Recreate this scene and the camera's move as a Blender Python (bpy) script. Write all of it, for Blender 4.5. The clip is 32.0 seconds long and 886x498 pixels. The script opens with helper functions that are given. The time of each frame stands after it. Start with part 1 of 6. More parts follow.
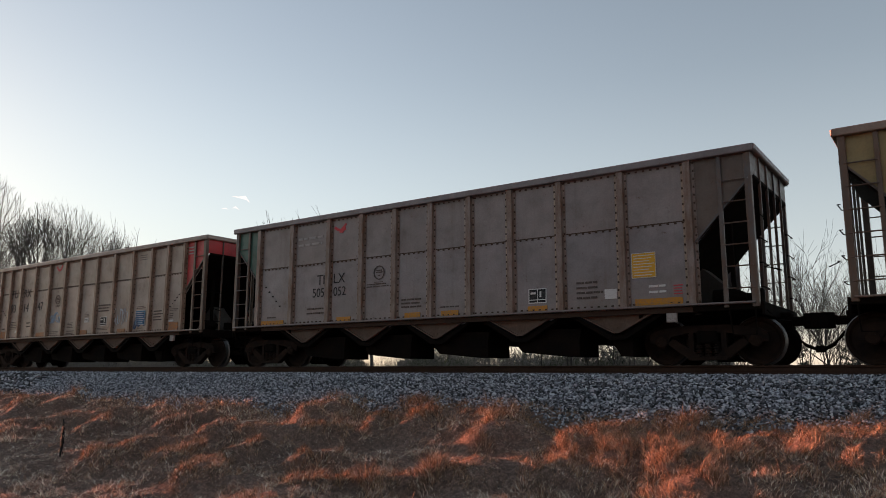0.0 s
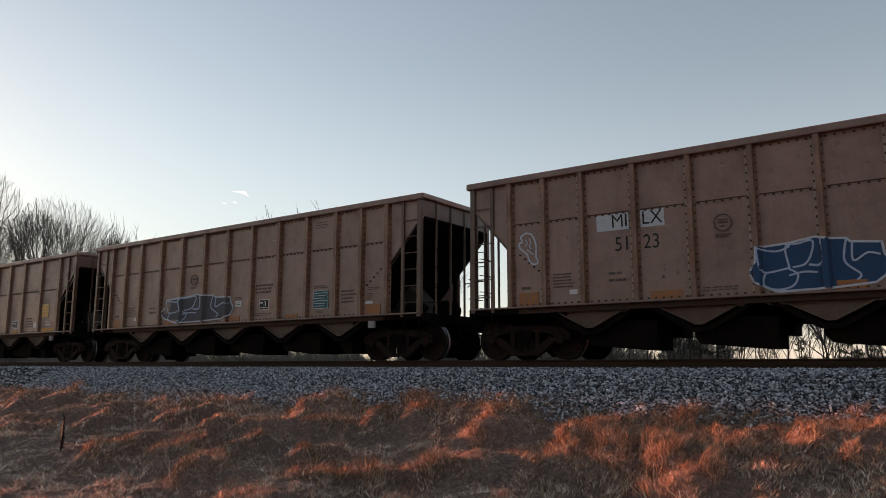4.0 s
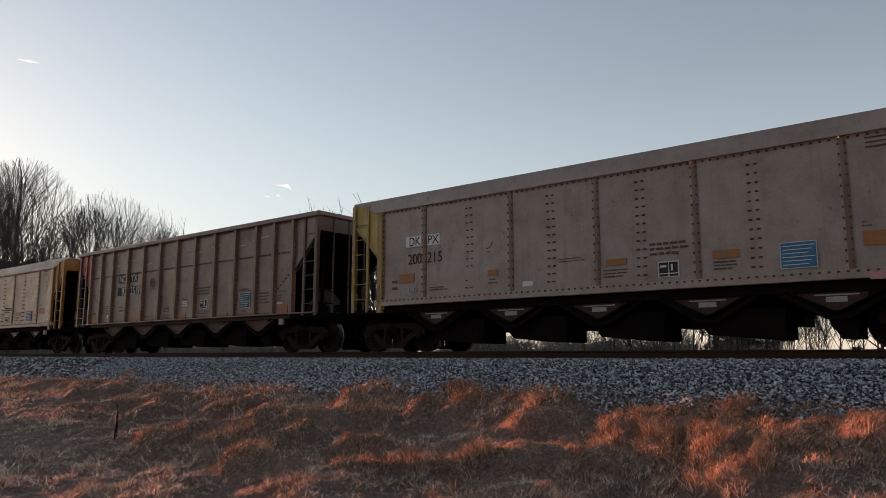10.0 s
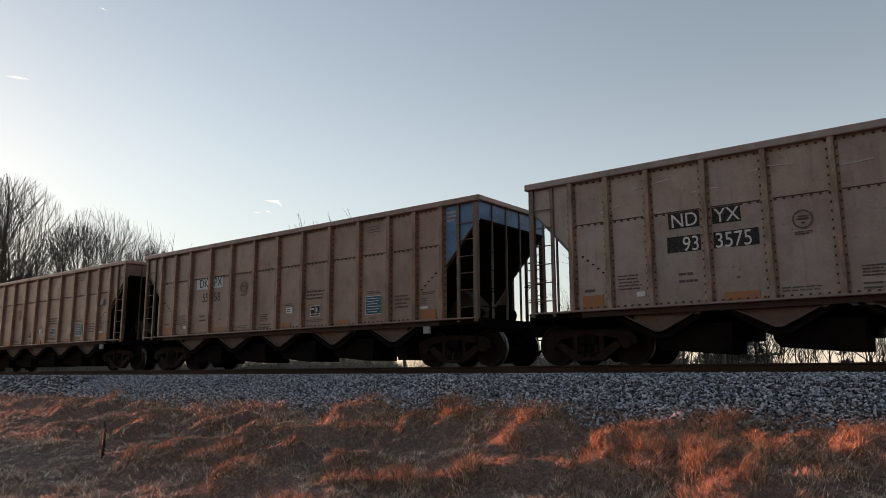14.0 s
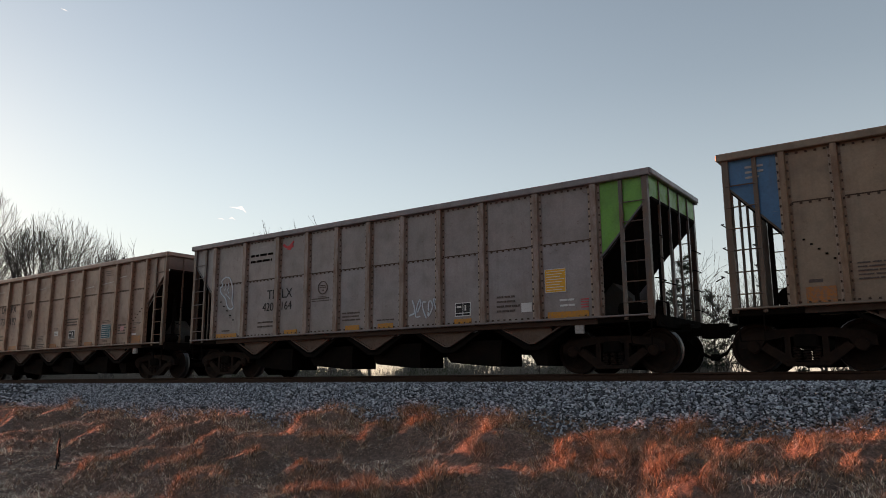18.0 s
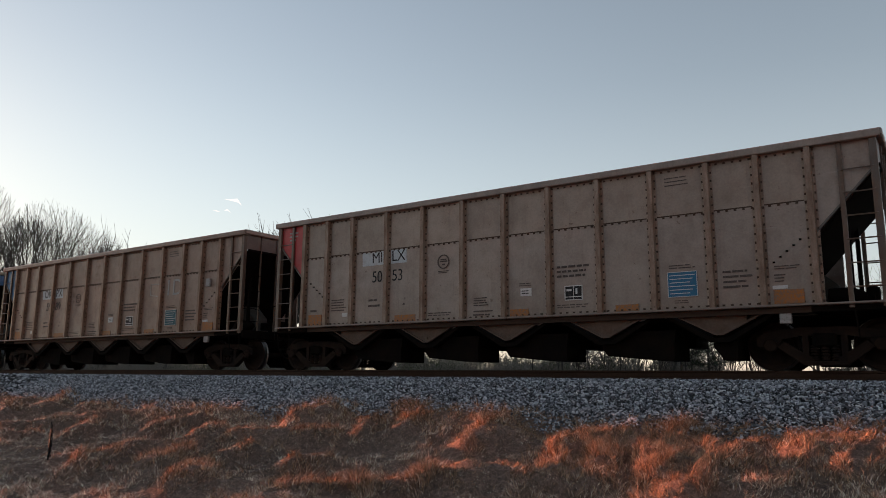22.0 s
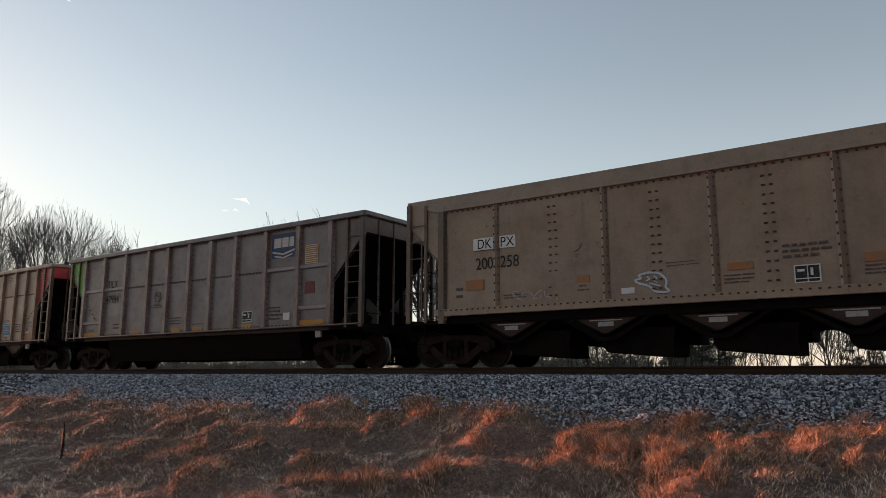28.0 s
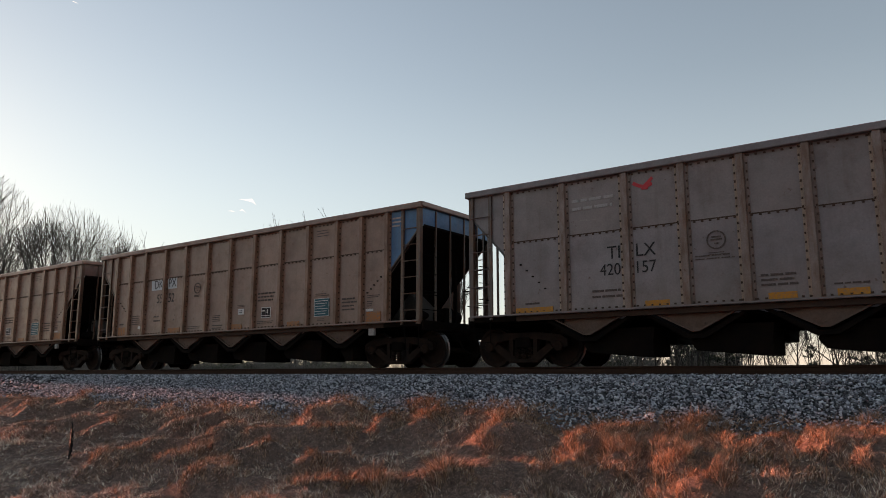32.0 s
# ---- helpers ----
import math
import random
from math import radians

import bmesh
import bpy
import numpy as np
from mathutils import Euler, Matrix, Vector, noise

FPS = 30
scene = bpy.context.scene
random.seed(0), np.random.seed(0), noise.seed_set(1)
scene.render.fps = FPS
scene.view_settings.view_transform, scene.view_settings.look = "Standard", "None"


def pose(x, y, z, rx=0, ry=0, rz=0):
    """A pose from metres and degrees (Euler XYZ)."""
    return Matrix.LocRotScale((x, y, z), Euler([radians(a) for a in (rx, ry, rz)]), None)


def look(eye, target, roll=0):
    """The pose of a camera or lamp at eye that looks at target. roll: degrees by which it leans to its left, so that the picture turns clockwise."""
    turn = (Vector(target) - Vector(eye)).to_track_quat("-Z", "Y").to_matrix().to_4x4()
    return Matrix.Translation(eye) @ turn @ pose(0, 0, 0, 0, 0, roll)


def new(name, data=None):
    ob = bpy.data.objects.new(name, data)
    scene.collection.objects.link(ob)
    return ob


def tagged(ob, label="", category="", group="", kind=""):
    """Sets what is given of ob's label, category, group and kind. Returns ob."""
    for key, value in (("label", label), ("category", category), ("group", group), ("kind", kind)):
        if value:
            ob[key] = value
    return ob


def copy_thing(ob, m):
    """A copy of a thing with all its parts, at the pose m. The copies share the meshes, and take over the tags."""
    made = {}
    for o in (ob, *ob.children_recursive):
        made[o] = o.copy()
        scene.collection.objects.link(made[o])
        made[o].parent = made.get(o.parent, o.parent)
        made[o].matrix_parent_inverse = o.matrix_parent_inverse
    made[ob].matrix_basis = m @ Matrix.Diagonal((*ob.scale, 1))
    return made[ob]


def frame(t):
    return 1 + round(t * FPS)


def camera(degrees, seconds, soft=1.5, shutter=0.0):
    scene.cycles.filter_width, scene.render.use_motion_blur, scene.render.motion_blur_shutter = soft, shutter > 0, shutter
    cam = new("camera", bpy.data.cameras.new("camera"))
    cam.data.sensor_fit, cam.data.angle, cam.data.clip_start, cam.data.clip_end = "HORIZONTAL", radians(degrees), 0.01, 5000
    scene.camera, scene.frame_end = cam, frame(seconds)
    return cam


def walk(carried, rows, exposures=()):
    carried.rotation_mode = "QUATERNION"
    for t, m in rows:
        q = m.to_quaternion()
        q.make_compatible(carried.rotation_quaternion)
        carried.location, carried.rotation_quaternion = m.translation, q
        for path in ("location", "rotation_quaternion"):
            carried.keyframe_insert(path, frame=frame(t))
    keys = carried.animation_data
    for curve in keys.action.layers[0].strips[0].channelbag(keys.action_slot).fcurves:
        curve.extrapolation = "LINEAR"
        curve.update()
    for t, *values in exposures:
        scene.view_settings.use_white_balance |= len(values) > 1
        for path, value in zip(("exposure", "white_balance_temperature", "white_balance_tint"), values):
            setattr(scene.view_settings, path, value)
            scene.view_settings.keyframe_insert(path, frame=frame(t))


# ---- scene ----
# the camera stands in the grass below the embankment and only turns
EYE = (0.0, -15.63, -0.14)
LENS = 62.52
SECONDS = 32.0
AIM = [
    (0, 35.60, 9.56, 0.15), (0.5, 35.55, 9.54, 0.11), (1, 35.60, 9.56, 0.06), (1.5, 35.56, 9.54, 0.07),
    (2, 35.54, 9.50, 0.03), (2.5, 35.50, 9.42, -0.01), (3, 35.50, 9.40, -0.01), (3.5, 35.51, 9.26, 0.03),
    (5.5, 35.68, 8.92, 0.08), (6, 35.76, 8.91, 0.10), (6.5, 35.81, 8.85, 0.12), (7, 35.79, 8.84, 0.26),
    (7.5, 35.84, 8.79, 0.17), (8, 36.07, 8.66, 0.21), (8.5, 36.32, 8.62, 0.21), (9, 36.38, 8.52, 0.16),
    (9.5, 36.67, 8.46, 0.11), (10, 38.84, 8.42, 0.05), (10.5, 40.65, 8.42, 0.13), (11, 40.84, 8.50, -0.06),
    (11.5, 40.78, 8.60, -0.20), (12, 40.45, 8.90, -0.08), (12.5, 39.87, 9.24, -0.11), (13, 39.18, 9.56, -0.12),
    (13.5, 38.61, 9.53, -0.23), (14, 38.07, 9.61, -0.30), (14.5, 37.43, 9.67, -0.29), (16.5, 35.92, 9.93, -0.25),
    (17, 35.62, 10.05, -0.28), (17.5, 35.47, 10.05, -0.25), (18, 35.35, 10.26, -0.29), (18.5, 35.16, 10.31, -0.20),
    (19, 34.98, 10.22, -0.18), (19.5, 34.92, 10.16, -0.03), (20, 34.80, 10.09, -0.02), (20.5, 34.81, 10.05, 0.12),
    (21, 34.78, 9.95, 0.30), (21.5, 34.86, 9.87, 0.38), (22, 34.96, 9.88, 0.40), (22.5, 34.97, 9.84, 0.55),
    (23, 34.98, 9.79, 0.57), (23.5, 35.07, 9.76, 0.69), (24, 35.20, 9.73, 0.56), (24.5, 35.25, 9.69, 0.41),
    (25, 35.31, 9.59, 0.38), (25.5, 35.31, 9.54, 0.21), (27.5, 35.60, 9.62, 0.05), (28, 35.62, 9.68, 0.01),
    (28.5, 35.66, 9.74, 0.00), (29, 35.62, 9.84, -0.10), (29.5, 35.62, 9.89, -0.05), (30, 35.68, 9.89, -0.13),
    (30.5, 35.78, 9.86, -0.11), (31, 35.93, 9.78, -0.14), (31.5, 36.03, 9.68, -0.11), (32, 36.10, 9.67, -0.07),
]
cam = camera(LENS, SECONDS, soft=0.6, shutter=0.02)
walk(cam, [(t, pose(*EYE, 90 + p, 0, y) @ pose(0, 0, 0, 0, 0, r)) for t, y, p, r in AIM],
     [(0.0, 1.42, 7520, 19), (9.0, 1.40, 7520, 19), (10.5, 1.29, 7540, 20), (12.0, 1.30, 7540, 20), (14.0, 1.40, 7520, 19), (SECONDS, 1.42, 7500, 18)])

# ---- light: a low evening sun along the track, clear sky ----
SUN_AZ, SUN_EL = 272.3, 5.2          # degrees clockwise from +y, degrees up
world = bpy.data.worlds.new("sky")
scene.world = world
world.use_nodes = True
wn = world.node_tree
sky = wn.nodes.new("ShaderNodeTexSky")
sky.sky_type = "NISHITA"
sky.sun_disc = False
sky.sun_elevation = radians(SUN_EL)
sky.sun_rotation = radians(SUN_AZ)
sky.altitude = 200
sky.air_density, sky.dust_density, sky.ozone_density = 0.9, 0.30, 1.0
wn.nodes["Background"].inputs["Strength"].default_value = 0.108
clear = wn.nodes.new("ShaderNodeHueSaturation")
clear.inputs["Saturation"].default_value = 0.9
wn.links.new(sky.outputs[0], clear.inputs["Color"])
# pale evening haze that thickens evenly all round towards the horizon
way_up = wn.nodes.new("ShaderNodeSeparateXYZ")
wn.links.new(wn.nodes.new("ShaderNodeTexCoord").outputs["Generated"], way_up.inputs[0])
haze = wn.nodes.new("ShaderNodeValToRGB")
haze.color_ramp.interpolation = "B_SPLINE"
for stop, (p, v) in zip([haze.color_ramp.elements.new(0.5) for i in range(3)], ((0.08, 0.72), (0.22, 0.32), (0.38, 0.05))):
    stop.position, stop.color = p, (v, v, v, 1)
ends = sorted(haze.color_ramp.elements, key=lambda e: e.position)
ends[0].color, ends[-1].color = (0.75, 0.75, 0.75, 1), (0.0, 0.0, 0.0, 1)
wn.links.new(way_up.outputs["Z"], haze.inputs[0])
veil = wn.nodes.new("ShaderNodeMix")
veil.data_type = "RGBA"
glow = wn.nodes.new("ShaderNodeValToRGB")
glow.color_ramp.elements[0].position, glow.color_ramp.elements[0].color = 0.0, (2.9, 2.85, 2.75, 1)
glow.color_ramp.elements[1].position, glow.color_ramp.elements[1].color = 0.09, (1.88, 2.36, 2.84, 1)
wn.links.new(way_up.outputs["Z"], glow.inputs[0])
wn.links.new(glow.outputs[0], veil.inputs[7])
wn.links.new(haze.outputs[0], veil.inputs[0])
wn.links.new(clear.outputs[0], veil.inputs[6])
wn.links.new(veil.outputs[2], wn.nodes["Background"].inputs["Color"])

sun = new("sun", bpy.data.lights.new("sun", "SUN"))
sun.data.energy, sun.data.angle, sun.data.color = 5.0, radians(0.6), (1.0, 0.36, 0.235)
_az, _el = radians(SUN_AZ), radians(SUN_EL)
SUN_DIR = Vector((math.sin(_az) * math.cos(_el), math.cos(_az) * math.cos(_el), math.sin(_el)))
sun.matrix_world = look(SUN_DIR * 100, (0, 0, 0))


# ---- mesh tools ----
class Geo:
    """Collects vertices and faces of one mesh."""

    def __init__(self):
        self.v, self.f = [], []

    def add(self, verts, faces):
        n = len(self.v)
        self.v += [tuple(p) for p in verts]
        self.f += [tuple(i + n for i in f) for f in faces]
        return self

    def box(self, x0, x1, y0, y1, z0, z1, b=0.0):
        x0, x1 = min(x0, x1), max(x0, x1)
        y0, y1 = min(y0, y1), max(y0, y1)
        z0, z1 = min(z0, z1), max(z0, z1)
        if not b:
            return self.add([(x, y, z) for x in (x0, x1) for y in (y0, y1) for z in (z0, z1)],
                            [(0, 1, 3, 2), (4, 6, 7, 5), (0, 4, 5, 1), (2, 3, 7, 6), (0, 2, 6, 4), (1, 5, 7, 3)])
        b = min(b, (x1 - x0) / 2.1, (y1 - y0) / 2.1, (z1 - z0) / 2.1)
        verts, idx = [], {}
        for i, (x, sx) in enumerate(((x0, 1), (x1, -1))):
            for j, (y, sy) in enumerate(((y0, 1), (y1, -1))):
                for k, (z, sz) in enumerate(((z0, 1), (z1, -1))):
                    for a in range(3):
                        idx[i, j, k, a] = len(verts)
                        verts.append((x if a == 0 else x + sx * b, y if a == 1 else y + sy * b, z if a == 2 else z + sz * b))
        q = lambda *c: tuple(idx[p] for p in c)
        faces = []
        for s in (0, 1):
            faces.append(q((s, 0, 0, 0), (s, 1, 0, 0), (s, 1, 1, 0), (s, 0, 1, 0)))
            faces.append(q((0, s, 0, 1), (1, s, 0, 1), (1, s, 1, 1), (0, s, 1, 1)))
            faces.append(q((0, 0, s, 2), (1, 0, s, 2), (1, 1, s, 2), (0, 1, s, 2)))
            for u in (0, 1):
                faces.append(q((0, s, u, 1), (1, s, u, 1), (1, s, u, 2), (0, s, u, 2)))
                faces.append(q((s, 0, u, 0), (s, 1, u, 0), (s, 1, u, 2), (s, 0, u, 2)))
                faces.append(q((s, u, 0, 0), (s, u, 1, 0), (s, u, 1, 1), (s, u, 0, 1)))
                for w in (0, 1):
                    faces.append(q((s, u, w, 0), (s, u, w, 1), (s, u, w, 2)))
        return self.add(verts, faces)

    def prism(self, prof, a0, a1, axis="y"):
        """A closed outline of 2D points drawn out along an axis (y: points are x, z; x: points are y, z; z: points are x, y)."""
        put = {"y": lambda p, a: (p[0], a, p[1]), "x": lambda p, a: (a, p[0], p[1]), "z": lambda p, a: (p[0], p[1], a)}[axis]
        n = len(prof)
        return self.add([put(p, a) for a in (a0, a1) for p in prof],
                        [tuple(range(n))[::-1], tuple(range(n, 2 * n))] + [(i, (i + 1) % n, n + (i + 1) % n, n + i) for i in range(n)])

    def tube(self, pts, r, n=6, r1=None):
        pts = [Vector(p) for p in pts]
        verts, faces = [], []
        for i, p in enumerate(pts):
            d = (pts[min(i + 1, len(pts) - 1)] - pts[max(i - 1, 0)]).normalized()
            u = d.orthogonal().normalized()
            w = d.cross(u)
            rr = r if r1 is None else r + (r1 - r) * i / (len(pts) - 1)
            verts += [p + (u * math.cos(6.28319 * k / n) + w * math.sin(6.28319 * k / n)) * rr for k in range(n)]
        for i in range(len(pts) - 1):
            faces += [(i * n + k, i * n + (k + 1) % n, (i + 1) * n + (k + 1) % n, (i + 1) * n + k) for k in range(n)]
        faces += [tuple(range(n))[::-1], tuple(range((len(pts) - 1) * n, len(pts) * n))]
        return self.add(verts, faces)

    def lathe(self, prof, c, axis="y", n=24):
        """Rings of (radius, offset) round an axis through c."""
        verts, faces = [], []
        for r, o in prof:
            for k in range(n):
                a = 6.28319 * k / n
                d = (r * math.cos(a), o, r * math.sin(a)) if axis == "y" else ((o, r * math.cos(a), r * math.sin(a)) if axis == "x" else (r * math.cos(a), r * math.sin(a), o))
                verts.append((c[0] + d[0], c[1] + d[1], c[2] + d[2]))
        for i in range(len(prof) - 1):
            faces += [(i * n + k, i * n + (k + 1) % n, (i + 1) * n + (k + 1) % n, (i + 1) * n + k) for k in range(n)]
        faces += [tuple(range(n)), tuple(range((len(prof) - 1) * n, len(prof) * n))[::-1]]
        return self.add(verts, faces)

    def mesh(self, name, mat=None, smooth=False):
        me = bpy.data.meshes.new(name)
        me.from_pydata(self.v, [], self.f)
        bm = bmesh.new()
        bm.from_mesh(me)
        bmesh.ops.recalc_face_normals(bm, faces=bm.faces[:])
        bm.to_mesh(me)
        bm.free()
        if smooth:
            me.polygons.foreach_set("use_smooth", [True] * len(me.polygons))
            me.set_sharp_from_angle(angle=radians(35))
        if mat:
            me.materials.append(mat)
        return me


def part(name, geo, material, parent, label="", smooth=False):
    me = geo if isinstance(geo, bpy.types.Mesh) else geo.mesh(name, material, smooth)
    ob = new(name, me)
    ob.parent = parent
    if label:
        ob["label"] = label
    return ob


def raw_mesh(name, verts, faces, mat, smooth=False):
    """A large mesh from arrays: faces all of one size."""
    me = bpy.data.meshes.new(name)
    verts, faces = np.asarray(verts, np.float32), np.asarray(faces, np.int32)
    k = faces.shape[1]
    me.vertices.add(len(verts))
    me.vertices.foreach_set("co", verts.ravel())
    me.loops.add(faces.size)
    me.loops.foreach_set("vertex_index", faces.ravel())
    me.polygons.add(len(faces))
    me.polygons.foreach_set("loop_start", np.arange(0, faces.size, k, dtype=np.int32))
    if smooth:
        me.polygons.foreach_set("use_smooth", np.ones(len(faces), dtype=bool))
    me.update(calc_edges=True)
    me.materials.append(mat)
    return me


# ---- materials ----
class Nodes:
    """A short way to write a node material."""

    def __init__(self, name):
        self.mat = bpy.data.materials.new(name)
        self.mat.use_nodes = True
        self.t = self.mat.node_tree
        self.bsdf = self.t.nodes["Principled BSDF"]

    def node(self, kind, **inputs):
        n = self.t.nodes.new("ShaderNode" + kind)
        for k, v in inputs.items():
            self.put(n.inputs[k.replace("_", " ")], v)
        return n

    def put(self, socket, v):
        if isinstance(v, bpy.types.NodeSocket):
            self.t.links.new(v, socket)
        elif isinstance(v, tuple) and len(v) == 3 and socket.type == "RGBA":
            socket.default_value = (*v, 1)
        else:
            socket.default_value = v

    def noise(self, vec, scale, detail=4.0, rough=0.6, w=None):
        n = self.node("TexNoise")
        if w is not None:
            n.noise_dimensions = "4D"
            self.put(n.inputs["W"], w)
        self.put(n.inputs["Vector"], vec)
        self.put(n.inputs["Scale"], scale)
        self.put(n.inputs["Detail"], detail)
        self.put(n.inputs["Roughness"], rough)
        return n.outputs[0]

    def ramp(self, fac, *stops):
        n = self.node("ValToRGB")
        self.put(n.inputs[0], fac)
        e = n.color_ramp.elements
        while len(e) < len(stops):
            e.new(0.5)
        for s, (p, c) in zip(e, stops):
            s.position, s.color = p, ((*c, 1) if isinstance(c, tuple) else (c, c, c, 1))
        return n.outputs[0]

    def mix(self, fac, a, b, kind="MIX"):
        n = self.node("Mix")
        n.data_type, n.blend_type = "RGBA", kind
        self.put(n.inputs[0], fac)
        self.put(n.inputs[6], a)
        self.put(n.inputs[7], b)
        return n.outputs[2]

    def math(self, op, a, b=0.0):
        n = self.node("Math")
        n.operation = op
        self.put(n.inputs[0], a)
        self.put(n.inputs[1], b)
        return n.outputs[0]

    def scaled(self, vec, s):
        n = self.node("VectorMath")
        n.operation = "MULTIPLY"
        self.put(n.inputs[0], vec)
        n.inputs[1].default_value = s
        return n.outputs[0]

    def bump(self, height, strength=0.3, distance=0.01):
        n = self.node("Bump")
        self.put(n.inputs["Height"], height)
        n.inputs["Strength"].default_value, n.inputs["Distance"].default_value = strength, distance
        self.t.links.new(n.outputs[0], self.bsdf.inputs["Normal"])

    def done(self, color, rough=0.7, metal=0.0):
        self.put(self.bsdf.inputs["Base Color"], color)
        self.put(self.bsdf.inputs["Roughness"], rough)
        self.put(self.bsdf.inputs["Metallic"], metal)
        return self.mat

    @property
    def obj(self):
        return self.node("TexCoord").outputs["Object"]


def paint_material(name, dirt=1.0, rust=0.0):
    """Weathered car paint: the object's own colour, dusty, faintly streaked, scuffed along its length and rusty in spots."""
    m = Nodes(name)
    info = m.node("ObjectInfo")
    co = m.obj
    seed = m.math("MULTIPLY", info.outputs["Alpha"], 90.0)
    big = m.noise(co, 0.55, 5.0, 0.6, seed)
    mid = m.noise(co, 2.2, 5.0, 0.65, seed)
    streak = m.noise(m.scaled(co, (3.4, 3.4, 0.3)), 1.5, 5.0, 0.7, seed)
    scuff = m.noise(m.scaled(co, (0.9, 0.9, 16.0)), 1.0, 4.0, 0.6, seed)
    where = m.noise(m.scaled(co, (1.3, 1.3, 2.4)), 1.0, 2.0, 0.5, seed)
    fine = m.noise(co, 26.0, 4.0, 0.7, seed)
    spots = m.noise(co, 7.0, 6.0, 0.75, seed)
    z = m.node("SeparateXYZ", Vector=co).outputs["Z"]
    c = m.mix(m.ramp(big, (0.3, 0.0), (0.7, 0.5 * dirt)), info.outputs["Color"], m.mix(1.0, info.outputs["Color"], (0.55, 0.52, 0.50), "MULTIPLY"))
    c = m.mix(m.ramp(mid, (0.48, 0.0), (0.72, 0.4 * dirt)), c, m.mix(1.0, c, (0.45, 0.40, 0.37), "MULTIPLY"))
    c = m.mix(m.ramp(mid, (0.28, 0.25 * dirt), (0.46, 0.0)), c, m.mix(1.0, c, (1.35, 1.35, 1.35), "MULTIPLY"))
    c = m.mix(m.ramp(streak, (0.52, 0.0), (0.78, 0.4 * dirt)), c, (0.11, 0.068, 0.046))
    rub = m.math("MULTIPLY", m.ramp(scuff, (0.66, 0.0), (0.72, 0.5)), m.ramp(where, (0.5, 0.0), (0.62, 1.0)))
    c = m.mix(rub, c, (0.42, 0.37, 0.33))
    low = m.math("MULTIPLY", m.ramp(m.math("DIVIDE", m.math("SUBTRACT", z, 0.9), 3.2), (0.0, 0.7), (0.35, 0.0)), big)
    c = m.mix(low, c, (0.25, 0.175, 0.125))
    c = m.mix(m.ramp(spots, (0.62, 0.0), (0.70, 0.75 * dirt)), c, (0.10, 0.045, 0.022))
    if rust:
        run = m.noise(m.scaled(co, (5.0, 5.0, 1.1)), 1.4, 6.0, 0.7, seed)
        c = m.mix(m.ramp(run, (0.38, 0.0), (0.62, rust)), c, (0.135, 0.062, 0.03))
    c = m.mix(0.3, c, m.ramp(fine, (0.3, 0.2), (0.75, 1.0)), "MULTIPLY")
    dent = m.math("MULTIPLY", m.noise(m.scaled(co, (1.0, 1.0, 0.8)), 1.5, 2.0, 0.5, seed), 9.0)
    m.bump(m.math("ADD", m.math("ADD", fine, m.math("MULTIPLY", spots, 0.6)), dent), 0.30, 0.006)
    m.put(m.bsdf.inputs["Specular IOR Level"], 0.5)
    rough = m.mix(m.ramp(spots, (0.5, 0.0), (0.66, 1.0)), m.ramp(mid, (0.3, 0.30), (0.7, 0.46)), (0.75, 0.75, 0.75))
    return m.done(c, rough)


def steel_material(name, base, rust=0.5, rough=0.75, gloss=0.12):
    """Dark steel with rust blooms and grit."""
    m = Nodes(name)
    co = m.obj
    a, b = m.noise(co, 3.0, 5.0), m.noise(co, 22.0, 4.0, 0.7)
    c = m.mix(m.ramp(a, (0.35, 0.0), (0.7, rust)), base, (0.09, 0.045, 0.025))
    c = m.mix(0.5, c, m.ramp(b, (0.3, 0.5), (0.7, 1.0)), "MULTIPLY")
    m.bump(b, 0.3, 0.006)
    m.put(m.bsdf.inputs["Specular IOR Level"], gloss)
    return m.done(c, rough)


def plain_material(name, color, rough=0.6, wear=0.35, wear_color=(0.16, 0.13, 0.11), start=0.5):
    """Paint of a decal or stencil, partly worn off."""
    m = Nodes(name)
    n = m.noise(m.obj, 18.0, 6.0, 0.75)
    m.put(m.bsdf.inputs["Specular IOR Level"], 0.2)
    return m.done(m.mix(m.ramp(n, (start, 0.0), (start + 0.18, wear)), color, wear_color), rough)


PAINT = paint_material("weathered_paint")
POST = paint_material("rusty_post_paint", 1.0, 0.85)
# near-black steels: the deep shade under the cars is put into their colour
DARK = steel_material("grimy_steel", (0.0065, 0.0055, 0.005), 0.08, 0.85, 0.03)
FRAME = steel_material("cast_truck_steel", (0.014, 0.010, 0.009), 0.25, 0.75, 0.06)
TREAD = Nodes("polished_wheel_tread").done((0.22, 0.21, 0.2), 0.42, 1.0)
RAIL = steel_material("rusty_rail_steel", (0.055, 0.028, 0.02), 0.4, 0.7)
RAILTOP = Nodes("worn_rail_head").done((0.08, 0.072, 0.068), 0.5, 1.0)
TIE = steel_material("creosoted_timber", (0.06, 0.048, 0.04), 0.2, 0.9)
CHUTE = steel_material("rusty_chute_plate", (0.16, 0.112, 0.09), 0.4)
# rust brown, darkened for the shade below the sills
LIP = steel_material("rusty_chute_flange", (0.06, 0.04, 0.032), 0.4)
WEB = steel_material("dusty_web_plate", (0.09, 0.085, 0.078), 0.3)
# bounced sunlight on one flank of the posts is put into this tone
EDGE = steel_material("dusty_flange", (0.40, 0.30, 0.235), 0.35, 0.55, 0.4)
RIVET = steel_material("rust_dark_rivets", (0.075, 0.05, 0.038), 0.5)
WHITE = plain_material("white_stencil", (0.56, 0.55, 0.54))
BLACK = plain_material("black_stencil", (0.018, 0.017, 0.018), 0.6, 0.3, (0.2, 0.17, 0.15))
